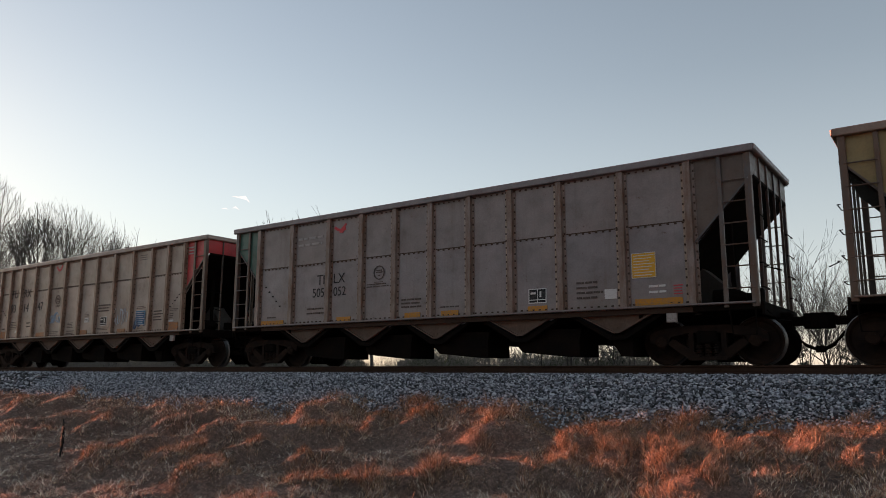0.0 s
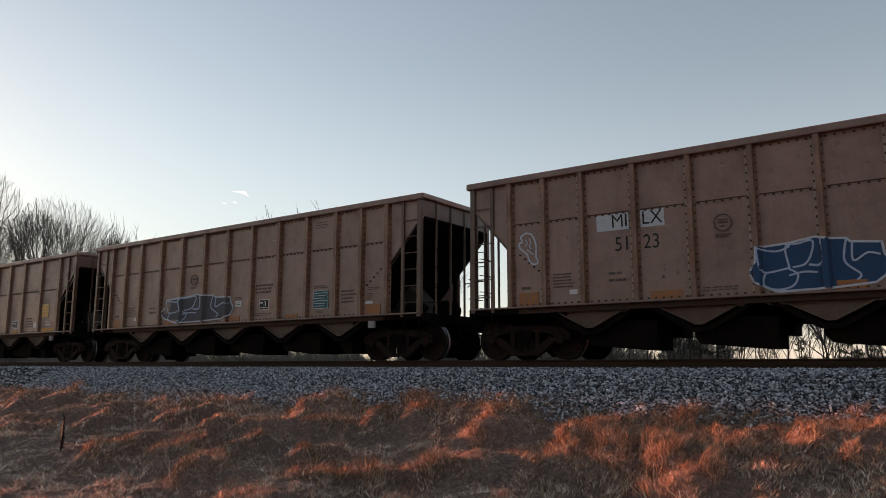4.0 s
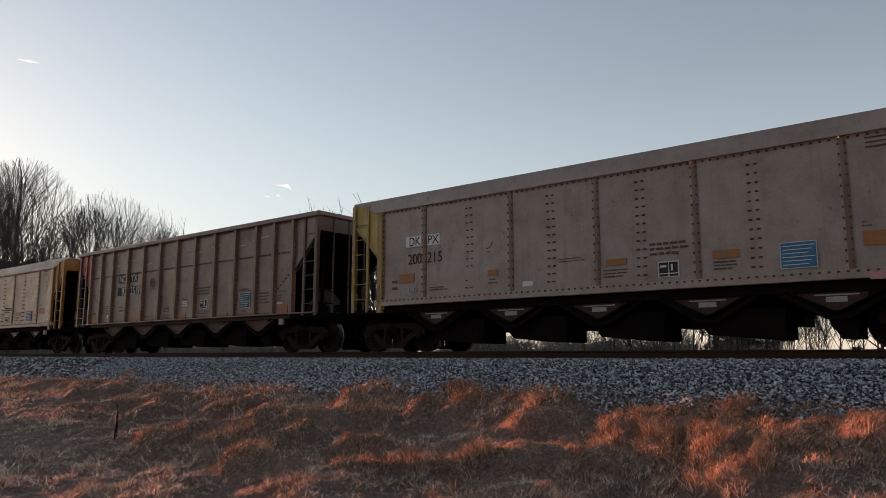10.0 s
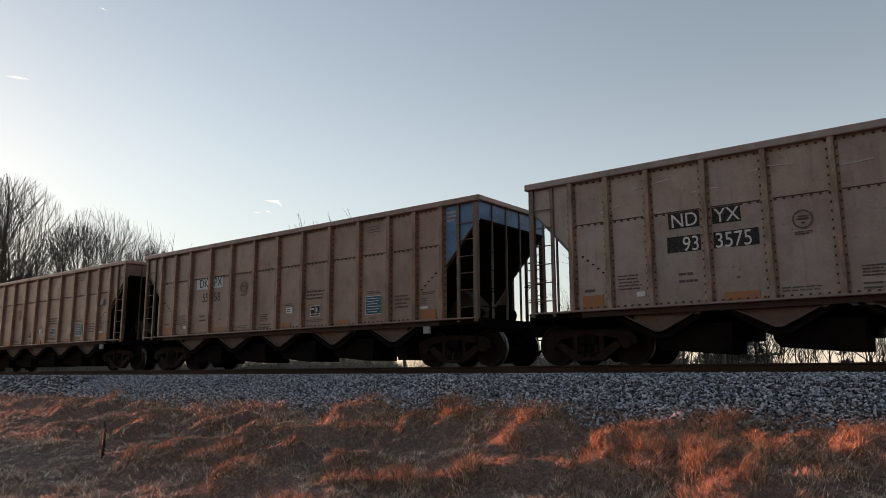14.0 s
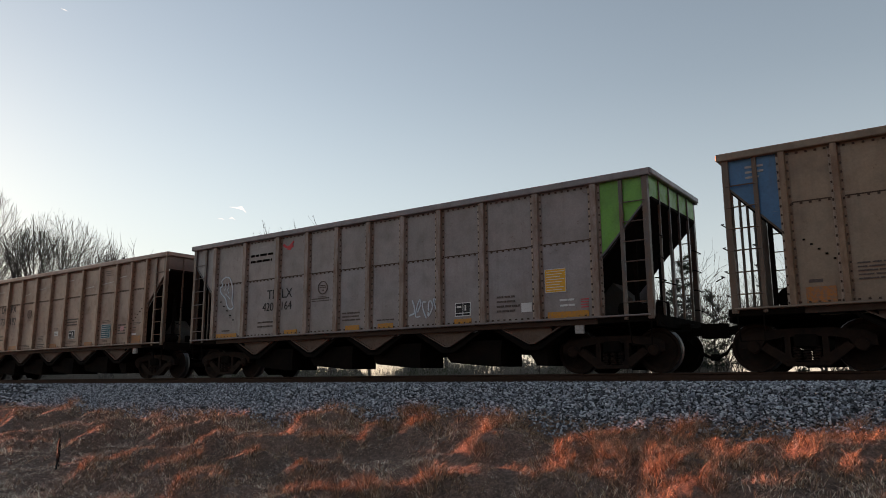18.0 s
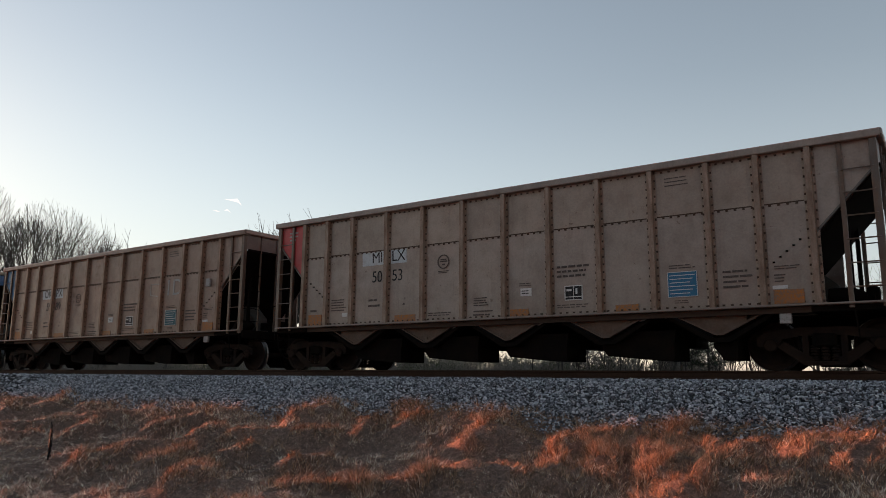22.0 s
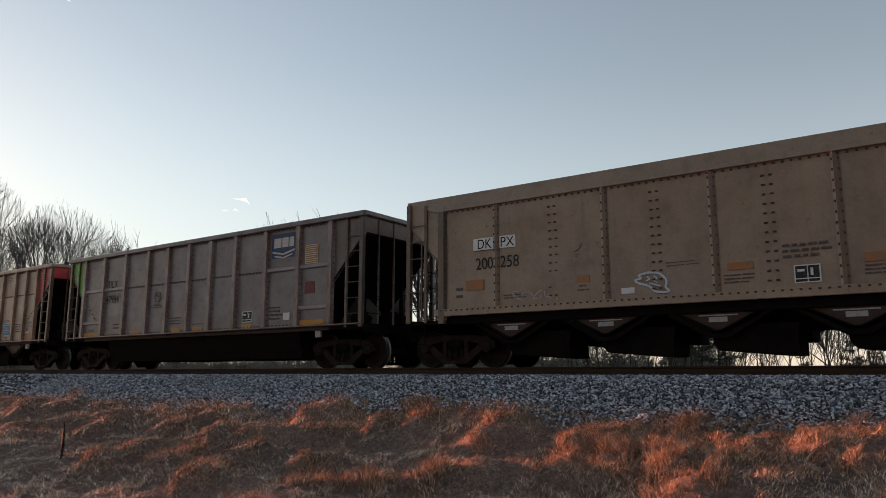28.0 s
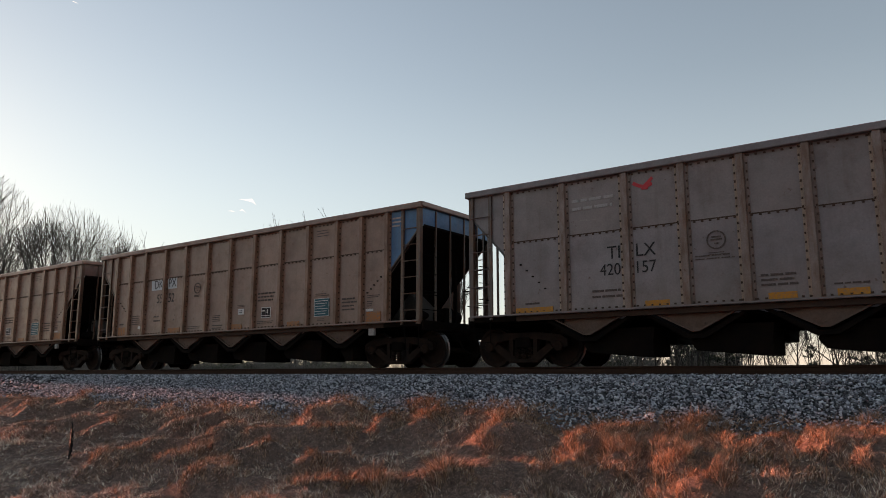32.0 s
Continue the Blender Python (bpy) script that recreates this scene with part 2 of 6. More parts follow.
ORANGE = plain_material("orange_reflective_sheet", (0.42, 0.135, 0.02), 0.45, 0.95, (0.2, 0.13, 0.095), 0.40)
YELLOW = plain_material("yellow_sheet", (0.50, 0.205, 0.02), 0.5, 0.8, (0.22, 0.15, 0.1), 0.45)
RED = plain_material("red_paint", (0.52, 0.05, 0.06), 0.5, 0.3)
PINK = plain_material("faded_pink_chalk", (0.5, 0.25, 0.25), 0.7, 0.7)
RUB = plain_material("rubbed_paint", (0.46, 0.42, 0.39), 0.5, 0.8, (0.22, 0.18, 0.15))
CHALK = plain_material("chalk_graffiti", (0.34, 0.32, 0.31), 0.8, 0.7)
SPRAYBLUE = plain_material("pale_blue_spray", (0.25, 0.38, 0.52), 0.7, 0.4)
SPRAYPALE = plain_material("pale_outline_spray", (0.46, 0.50, 0.55), 0.7, 0.4)
SPRAYDARK = plain_material("dark_blue_spray", (0.02, 0.065, 0.14), 0.7, 0.7, (0.05, 0.055, 0.065))
SPRAYSLATE = plain_material("slate_spray", (0.085, 0.085, 0.095), 0.7, 0.6, (0.13, 0.11, 0.10))
SPRAYLINE = plain_material("pale_blue_line_spray", (0.36, 0.44, 0.56), 0.7, 0.4)


# ---- ground, ballast, track ----
def smooth(a, b, x):
    t = np.clip((x - a) / (b - a), 0, 1)
    return t * t * (3 - 2 * t)


def waves(x, y, scale, seed, octaves=4):
    """Smooth value noise on arrays, about -1 to 1."""
    out, amp, tot = np.zeros_like(x), 1.0, 0.0
    for o in range(octaves):
        f = 2.0 ** o / scale
        u, v = x * f + 17.3 * seed + 5.1 * o, y * f - 9.7 * seed + 3.3 * o
        i, j = np.floor(u), np.floor(v)
        a, b = u - i, v - j
        a, b = a * a * (3 - 2 * a), b * b * (3 - 2 * b)
        h = lambda p, q: np.modf(np.abs(np.sin(p * 127.1 + q * 311.7 + seed * 74.7) * 43758.5453))[0] * 2 - 1
        out += amp * (h(i, j) * (1 - a) * (1 - b) + h(i + 1, j) * a * (1 - b) + h(i, j + 1) * (1 - a) * b + h(i + 1, j + 1) * a * b)
        tot += amp
        amp *= 0.5
    return out / tot * 1.6


CREST_X = (-40, -27.2, -24.8, -22.0, -21.1, -20.0, -17.4, -15.1, -14.1, -12.6, -12.0, -11.2, -10.2, -8.8, -6.8, -6.3, -5.7, -5.1, -4.4, -3.8, -3.2, -2.9, -2.1, -1.1, 4)
CREST_Z = (-0.83, -0.83, -0.82, -0.74, -0.94, -0.84, -1.01, -0.90, -0.84, -1.05, -0.86, -0.64, -0.84, -0.77, -0.72, -0.92, -1.12, -0.96, -0.80, -0.85, -0.92, -0.96, -0.88, -0.86, -0.86)


def crest(x):
    """How high the grass mounds stand where they lean on the ballast."""
    return np.interp(x, CREST_X, CREST_Z)


def toe(x):
    """Where the ballast shoulder runs out into the grass, as y."""
    return -3.62 + 0.4 * (crest(x) + 0.82) - 0.06 * waves(x, x * 0 + 3.0, 1.1, 5, 2)


RIDGES = ((-21.5, -5.7, -25.1, -3.8), (-21.1, -5.1, -22.0, -3.7), (-19.8, -4.3, -19.4, -3.7), (-18.4, -7.2, -17.7, -6.2), (-17.7, -6.2, -16.7, -5.4), (-16.7, -5.4, -15.9, -4.9), (-17.1, -7.7, -16.8, -7.3), (-15.8, -6.9, -16.4, -6.1),
          (-15.3, -5.5, -15.2, -4.5), (-15.2, -4.5, -14.0, -3.8), (-11.8, -7.0, -12.5, -5.7), (-14.0, -6.2, -13.9, -5.1), (-11.4, -9.1, -12.1, -7.7), (-12.1, -7.7, -11.9, -7.3), (-10.4, -8.5, -10.8, -7.7), (-10.2, -7.5, -10.2, -6.8),
          (-11.2, -6.3, -10.3, -5.9), (-10.3, -5.9, -9.3, -5.6), (-11.4, -4.6, -11.7, -3.7), (-11.7, -3.7, -11.0, -3.3), (-8.6, -7.3, -8.7, -6.8), (-8.9, -9.0, -9.7, -8.2), (-8.4, -4.8, -8.8, -3.6), (-9.2, -5.1, -9.3, -4.7))
BROW = ((-7.0, -8.6, -6.5, -7.9), (-6.5, -7.9, -5.8, -7.3), (-26.5, -4.6, -25.4, -3.8), (-24.0, -5.0, -23.4, -4.2))
CLUMPS = ((-6.5, -5.4, -6.6, -4.5), (-6.3, -4.7, -6.2, -3.9), (-4.9, -5.3, -4.9, -4.4), (-4.9, -4.3, -4.5, -3.9), (-4.6, -6.7, -4.8, -5.8), (-4.0, -6.4, -4.5, -5.3), (-3.2, -6.3, -3.5, -5.3), (-3.1, -6.0, -3.2, -5.2),
          (-3.1, -4.9, -3.0, -4.4), (-2.6, -6.2, -2.9, -5.1), (-2.4, -6.0, -2.7, -4.8), (-2.6, -4.6, -2.6, -3.8), (-1.8, -4.3, -1.2, -3.9), (-1.3, -5.6, -1.2, -5.1), (-1.8, -5.7, -1.7, -5.1), (-5.3, -6.6, -4.8, -6.8),
          (-5.6, -7.3, -5.5, -6.9), (-3.6, -3.9, -3.5, -3.8), (-8.1, -3.6, -6.9, -3.5), (-1.0, -4.8, -0.9, -4.5), (-2.7, -7.0, -2.4, -6.7), (-9.5, -3.6, -8.3, -3.7))


def tufted(x, y):
    """How near a place is to one of the long tussock ridges that run down the bank, 0 to 1."""
    out = np.zeros_like(x)
    wob = 0.16 * waves(x, y, 0.6, 8, 2)
    for a, b, c, d in RIDGES + BROW + CLUMPS:
        t = np.clip(((x - a) * (c - a) + (y - b) * (d - b)) / ((c - a) ** 2 + (d - b) ** 2), 0, 1)
        r = np.hypot(x - a - t * (c - a), y - b - t * (d - b)) + wob
        out = np.maximum(out, np.exp(-(np.maximum(r, 0) / 0.33) ** 2))
    return out


def lumps(x, y):
    """The tussocky bank: mounds that lean on the ballast, and hollows between."""
    m = (0.10 + 0.14 * smooth(-13, -4, x)) * waves(x * 0.5 + y * 0.5, y * 1.2, 1.7, 1, 2) + 0.08 * waves(x * 0.7, y, 0.75, 2, 2) + 0.05 * waves(x, y, 0.33, 3, 2)
    edge = np.exp(-((y + 3.95) / 0.6) ** 2)
    tuft = tufted(x, y)
    m = m * (1.0 - 0.6 * tuft) + (0.24 + 0.09 * smooth(8, 12, -x)) * tuft - 0.05
    return m * (1 - 0.75 * edge) * smooth(-18, -9, y) + (crest(x) + 0.80) * edge


def ground_z(x, y):
    near = np.interp(y, [-400, -60, -20, -15, -10, -7.5, -5.2, -3.9, -2.35, -1.9, 1.9, 2.35, 3.8, 9, 14, 40, 400],
                     [-2.9, -2.4, -2.0, -1.92, -1.78, -1.60, -1.22, -0.93, -0.29, -0.23, -0.23, -0.29, -0.95, -1.25, -1.3, -1.2, -1.5])
    grass = smooth(-0.15, 0.25, toe(x) - y)
    rise = 2.05 * (1 - smooth(-33, -27.5, x)) * (1 - smooth(-8.2, -6.2, y))      # added unseen rise of the field down the line, shading the lower bank
    return near + grass * lumps(x, y) + rise + smooth(5, 12, y) * 0.2 * waves(x, y, 6.0, 4, 3)


def ground_material():
    m = Nodes("dead_grass_soil")
    co = m.obj
    a, b, c = m.noise(co, 0.7, 5.0), m.noise(co, 9.0, 5.0, 0.7), m.noise(co, 45.0, 5.0, 0.75)
    col = m.mix(m.ramp(a, (0.35, 0.0), (0.65, 1.0)), (0.34, 0.215, 0.165), (0.46, 0.29, 0.225))
    col = m.mix(m.ramp(b, (0.4, 0.0), (0.7, 0.7)), col, (0.21, 0.14, 0.10))
    col = m.mix(0.6, col, m.ramp(c, (0.35, 0.2), (0.65, 1.25)), "MULTIPLY")
    col = m.mix(0.7, col, m.ramp(m.noise(co, 16.0, 6.0, 0.8), (0.38, 0.25), (0.62, 1.3)), "MULTIPLY")
    y = m.node("SeparateXYZ", Vector=co).outputs["Y"]
    bed = m.math("MULTIPLY", m.math("GREATER_THAN", m.math("ADD", y, m.math("MULTIPLY", b, 0.3)), -3.45), m.math("LESS_THAN", y, 3.7))
    col = m.mix(bed, col, m.mix(b, (0.015, 0.015, 0.016), (0.05, 0.05, 0.053)))
    m.bump(m.math("ADD", b, m.math("MULTIPLY", c, 0.8)), 1.0, 0.08)
    return m.done(col, 0.95)


def ground_sheet():
    xs = np.concatenate([np.linspace(-900, -120, 14), np.linspace(-110, -50, 25), np.arange(-42, 8, 0.13), np.linspace(15, 60, 16), np.linspace(80, 900, 12)])
    ys = np.concatenate([np.linspace(-700, -40, 10), np.linspace(-35, -15, 20), np.arange(-14, -3.0, 0.09), np.arange(-3.0, 3.0, 0.3), np.linspace(3.2, 40, 30), np.linspace(50, 900, 12)])
    gx, gy = np.meshgrid(xs, ys)
    gz = ground_z(gx, gy)
    v = np.stack([gx.ravel(), gy.ravel(), gz.ravel()], 1)
    nx, ny = len(xs), len(ys)
    i = (np.arange(ny - 1)[:, None] * nx + np.arange(nx - 1)[None]).ravel()
    f = np.stack([i, i + 1, i + nx + 1, i + nx], 1)
    return tagged(new("ground", raw_mesh("ground", v, f, ground_material(), True)), "dead winter grass on a low railway bank and field", "ground", kind="structure")


ground_sheet()


def stone_material():
    m = Nodes("crushed_granite")
    isl = m.node("NewGeometry").outputs["Random Per Island"]
    n = m.noise(m.obj, 40.0, 4.0, 0.7)
    c = m.ramp(isl, (0.0, (0.035, 0.035, 0.038)), (0.35, (0.21, 0.215, 0.24)), (0.7, (0.51, 0.525, 0.57)), (1.0, (0.84, 0.86, 0.89)))
    c = m.mix(0.5, c, m.ramp(n, (0.3, 0.55), (0.7, 1.0)), "MULTIPLY")
    m.bump(n, 0.5, 0.01)
    return m.done(c, 0.85)


def stone_field(name, n, x0, x1, y0, y1, size, seed, mat):
    """Many angular stones lying on the ballast shoulder, one mesh."""
    r = np.random.default_rng(seed)
    x, y = r.uniform(x0, x1, n), r.uniform(y0, y1, n)
    keep = (y > toe(x) - 0.1 - 0.25 * r.random(n)) | (y > 0)
    x, y = x[keep], y[keep]
    n = len(x)
    z = ground_z(x, y) + r.uniform(-0.02, 0.05, n)
    unit = np.array([(a, b, c) for a in (-1, 1) for b in (-1, 1) for c in (-1, 1)], float)
    v = unit[None] * r.uniform(0.45, 1.0, (n, 8, 3)) * (size * r.uniform(0.6, 1.4, (n, 1, 1))) * r.uniform(0.7, 1.0, (n, 1, 3)) * np.array([1.45, 0.85, 0.55])
    q = r.normal(size=(n, 4)) * np.array([1, 0.3, 0.3, 1])
    q /= np.linalg.norm(q, axis=1, keepdims=True)
    w, i, j, k = q.T
    rot = np.stack([1 - 2 * (j * j + k * k), 2 * (i * j - k * w), 2 * (i * k + j * w), 2 * (i * j + k * w), 1 - 2 * (i * i + k * k), 2 * (j * k - i * w),
                    2 * (i * k - j * w), 2 * (j * k + i * w), 1 - 2 * (i * i + j * j)], 1).reshape(n, 3, 3)
    v = np.einsum("nab,nkb->nka", rot, v) + np.stack([x, y, z], 1)[:, None]
    quad = np.array([(0, 1, 3, 2), (4, 6, 7, 5), (0, 4, 5, 1), (2, 3, 7, 6), (0, 2, 6, 4), (1, 5, 7, 3)])
    f = (quad[None] + 8 * np.arange(n)[:, None, None]).reshape(-1, 4)
    return tagged(new(name, raw_mesh(name, v.reshape(-1, 3), f, mat)), "grey crushed stone ballast along the rails", "ballast", kind="stuff")


STONE = stone_material()
stone_field("ballast", 88000, -26, 0.5, -4.1, -0.95, 0.0235, 3, STONE)
stone_field("ballast", 15000, -80, -26, -4.1, -0.95, 0.045, 4, STONE)
stone_field("ballast", 6000, -60, 8, -0.6, 0.6, 0.045, 6, STONE)
stone_field("ballast", 3000, -60, 8, 0.9, 3.6, 0.06, 5, STONE)


def rail_line(y):
    prof = [(-0.07, -0.17), (0.07, -0.17), (0.07, -0.158), (0.012, -0.135), (0.01, -0.045), (0.036, -0.032), (0.036, -0.008), (0.026, 0.0),
            (-0.026, 0.0), (-0.036, -0.008), (-0.036, -0.032), (-0.01, -0.045), (-0.012, -0.135), (-0.07, -0.158)]
    rail = new("rail", Geo().prism([(y + a, b) for a, b in prof], -700, 120, "x").mesh("rail", RAIL))
    tagged(rail, "rust-brown steel rail with a worn bright head", "rail", "running rails", "structure")
    part("rail_head", Geo().box(-700, 120, y - 0.022, y + 0.022, -0.002, 0.003), RAILTOP, rail, "polished running surface")


rail_line(-0.755)
rail_line(0.755)
tie_mesh = Geo().box(-0.115, 0.115, -1.3, 1.3, -0.35, -0.175, 0.012).mesh("railway_tie", TIE)
for i in range(120):
    tie = new("railway_tie", tie_mesh)
    tie.location = (-54 + i * 0.54, 0, -0.012 + 0.008 * ((i * 7) % 5) / 5)
    tagged(tie, "dark creosoted wooden tie bedded in grey ballast", "railway tie", "ties under the rails")


# ---- grass ----
def grass_material(name, dry, green):
    m = Nodes(name)
    isl = m.node("NewGeometry").outputs["Random Per Island"]
    patch = m.noise(m.obj, 0.8, 4.0)
    c = m.ramp(isl, (0.0, tuple(0.12 * v for v in dry)), (0.5, dry), (1.0, tuple(min(1, 2.0 * v) for v in dry)))
    c = m.mix(m.ramp(patch, (0.48, 0.0), (0.66, 0.55)), c, green)
    out = m.done(c, 0.8)
    m.put(m.bsdf.inputs["Transmission Weight"], 0.0)
    return out


def blades(name, n, x0, x1, y0, y1, seed, mat, height, width, lean, label, mask=None):
    """Bent, tapering blades: two quads each, rooted on the ground."""
    r = np.random.default_rng(seed)
    x, y = r.uniform(x0, x1, n), r.uniform(y0, y1, n)
    p = np.ones(n) if mask is None else mask(x, y)
    keep = (y < toe(x) + 0.05) & (r.random(n) < p)
    x, y = x[keep], y[keep]
    n = len(x)
    z = ground_z(x, y) - 0.015
    tall = height * r.uniform(0.45, 1.3, n) * (0.75 + 0.45 * waves(x, y, 0.8, 12, 2))
    tall = np.maximum(tall * (0.75 + 1.1 * waves(x, y, 0.15, 14, 2)), 0.02)
    a = r.uniform(0, 6.2832, n)
    far = np.clip(np.hypot(x, y + 15.6) / 9.0, 0.9, 2.6)      # coarser tufts where the bank runs on
    side = np.stack([np.cos(a), np.sin(a), 0 * a], 1) * (width * far * r.uniform(0.6, 1.4, n))[:, None]
    b = 9.0 * waves(x, y, 0.32, 15, 2) + r.normal(0, 0.8, n)      # tufts lie their own way
    bend = np.stack([np.cos(b), np.sin(b), 0 * b], 1) * (lean * tall * r.uniform(0.2, 1.3, n))[:, None] + np.array([0.12, -0.05, 0]) * (lean * tall)[:, None]
    root = np.stack([x, y, z], 1)
    up = np.array([0, 0, 1.0])
    mid = root + bend * 0.35 + up * (tall * 0.6)[:, None]
    tip = root + bend + up * (tall * r.uniform(0.75, 1.0, n))[:, None]
    v = np.stack([root - side, root + side, mid + side * 0.7, mid - side * 0.7, tip], 1).reshape(-1, 3)
    i = 5 * np.arange(n)
    tri = np.concatenate([np.stack([i, i + 1, i + 2], 1), np.stack([i, i + 2, i + 3], 1), np.stack([i + 3, i + 2, i + 4], 1)])
    return tagged(new(name, raw_mesh(name, v, tri, mat)), label, "grass", kind="stuff")


STRAW = grass_material("dry_straw_grass", (0.70, 0.46, 0.365), (0.50, 0.35, 0.27))
TALL = grass_material("tawny_broom_grass", (0.33, 0.2, 0.122), (0.225, 0.155, 0.095))


def wedge(x, y):
    """Thins the grass out with distance from the low bank's foot."""
    d = np.hypot(x, y + 15.6)
    bank = (d > 8.3) & (y + 15.6 > -0.26 * x - 0.8) & (x < 1.5)
    return np.clip(11.0 / d, 0.1, 1.0) * bank


def tussock(x, y):
    """Where the long tawny grass stands: along the shoulder and in clumps on the mounds."""
    edge = np.exp(-((y - toe(x) + 0.45) / 0.6) ** 2)
    clump = np.clip(2.6 * (waves(x, y, 0.7, 9, 2) - 0.15), 0, 1)
    return (0.35 + 0.65 * smooth(-14, -8, x)) * np.clip(0.05 + 0.35 * edge + 0.9 * tufted(x, y) + 0.25 * smooth(-12, -4, x) * clump, 0, 1) * wedge(x, y)


blades("short_grass", 760000, -42, 6, -13.0, -3.2, 21, STRAW, 0.078, 0.0050, 1.5, "matted short dead grass, tan and grey-brown", wedge)
blades("long_grass", 640000, -30, 3, -10.0, -3.2, 22, TALL, 0.14, 0.0031, 1.15, "long tawny dead grass in tussocks on the bank", tussock)


def foot(x, y):
    """The flat ground in front of the bank."""
    d = np.hypot(x, y + 15.6)
    return (d <= 8.6) & (d > 0.5)


blades("short_grass", 60000, -9, 9, -24.2, -7, 23, STRAW, 0.085, 0.009, 1.4, "matted short dead grass at the foot of the bank", foot)


# ---- beyond the track: bare trees, saplings, pines, brush, small clouds ----
def bark_material(name, base):
    m = Nodes(name)
    n = m.noise(m.scaled(m.obj, (6, 6, 1.2)), 3.0, 5.0, 0.7)
    m.bump(n, 0.5, 0.02)
    return m.done(m.mix(n, tuple(0.5 * v for v in base), tuple(1.5 * v for v in base)), 0.9)


BARK = bark_material("grey_bark", (0.05, 0.041, 0.036))
TWIG = bark_material("grey_brown_twigs", (0.036, 0.03, 0.027))
STEM = bark_material("grey_dead_stems", (0.15, 0.13, 0.112))
NEEDLE = bark_material("pine_needles", (0.035, 0.05, 0.028))


class Sprout:
    """Grows a bare tree: limbs split into boughs, boughs into twigs."""

    def __init__(self, seed, least, ratio, rise):
        self.least, self.ratio, self.rise = least, ratio, rise
        self.r = random.Random(seed)
        self.g = [Geo(), Geo(), Geo()]

    def grow(self, p, d, length, radius, level, depth, spread, kids):
        pts, q, dd = [p], Vector(p), Vector(d)
        n = 4 if level < 2 else 3
        for i in range(n):
            dd = (dd + Vector((self.r.gauss(0, 0.07), self.r.gauss(0, 0.07), self.r.gauss(0.05, 0.05)))).normalized()
            q = q + dd * (length / n)
            pts.append(q.copy())
        self.g[min(level, 2)].tube(pts, max(radius, self.least), 6 if level == 0 else (4 if level < 3 else 3), max(radius * 0.45, self.least * 0.6))
        if level >= depth:
            return
        for i in range(kids[min(level, len(kids) - 1)]):
            u = self.r.uniform(0.5 if level == 0 else 0.2, 1.0)
            k = min(int(u * n), n - 1)
            b = pts[k].lerp(pts[k + 1], u * n - k)
            axis = dd.cross(Vector((self.r.gauss(0, 1), self.r.gauss(0, 1), self.r.gauss(0, 1)))).normalized()
            nd = Matrix.Rotation(spread * self.r.uniform(0.55, 1.25), 3, axis) @ dd
            nd = (nd + Vector((0, 0, self.rise))).normalized()
            self.grow(b, nd, length * (self.ratio if level == 0 else 0.58) * self.r.uniform(0.75, 1.15), radius * (0.55 - 0.12 * u), level + 1, depth, spread, kids)


def bare_tree(seed, height, depth=4, spread=0.85, kids=(9, 6, 5, 4), name="bare_tree", trunk=0.45, least=0.004, girth=0.017, ratio=0.55, rise=0.18):
    s = Sprout(seed, least, ratio, rise)
    s.grow(Vector((0, 0, -0.3)), Vector((0, 0, 1)), height * trunk, height * girth, 0, depth, spread, kids)
    # bring the crown to the asked height
    top = max(v[2] for g in s.g for v in g.v)
    k = height / top
    for g in s.g:
        g.v = [(a * k, b * k, c * k) for a, b, c in g.v]
    tree = new(name)
    for nm, g, mat in (("trunk", s.g[0], BARK), ("branchwork", s.g[1], BARK), ("crown", s.g[2], TWIG)):
        if g.v:
            part(nm, g, mat, tree)
    return tree


def place(tree, x, y, turn=0, size=1.0, z=None, label="", category="tree", group=""):
    zz = float(ground_z(np.array([x], float), np.array([y], float))[0]) if z is None else z
    m = Matrix.Translation((x, y, zz - 0.1)) @ Matrix.Rotation(turn, 4, "Z") @ Matrix.Diagonal((size, size, size, 1))
    ob = copy_thing(tree, Matrix())
    ob.matrix_basis = m
    return tagged(ob, label, category, group)


def retire(*trees):
    for t in trees:
        for ob in (*t.children_recursive, t):
            bpy.data.objects.remove(ob)


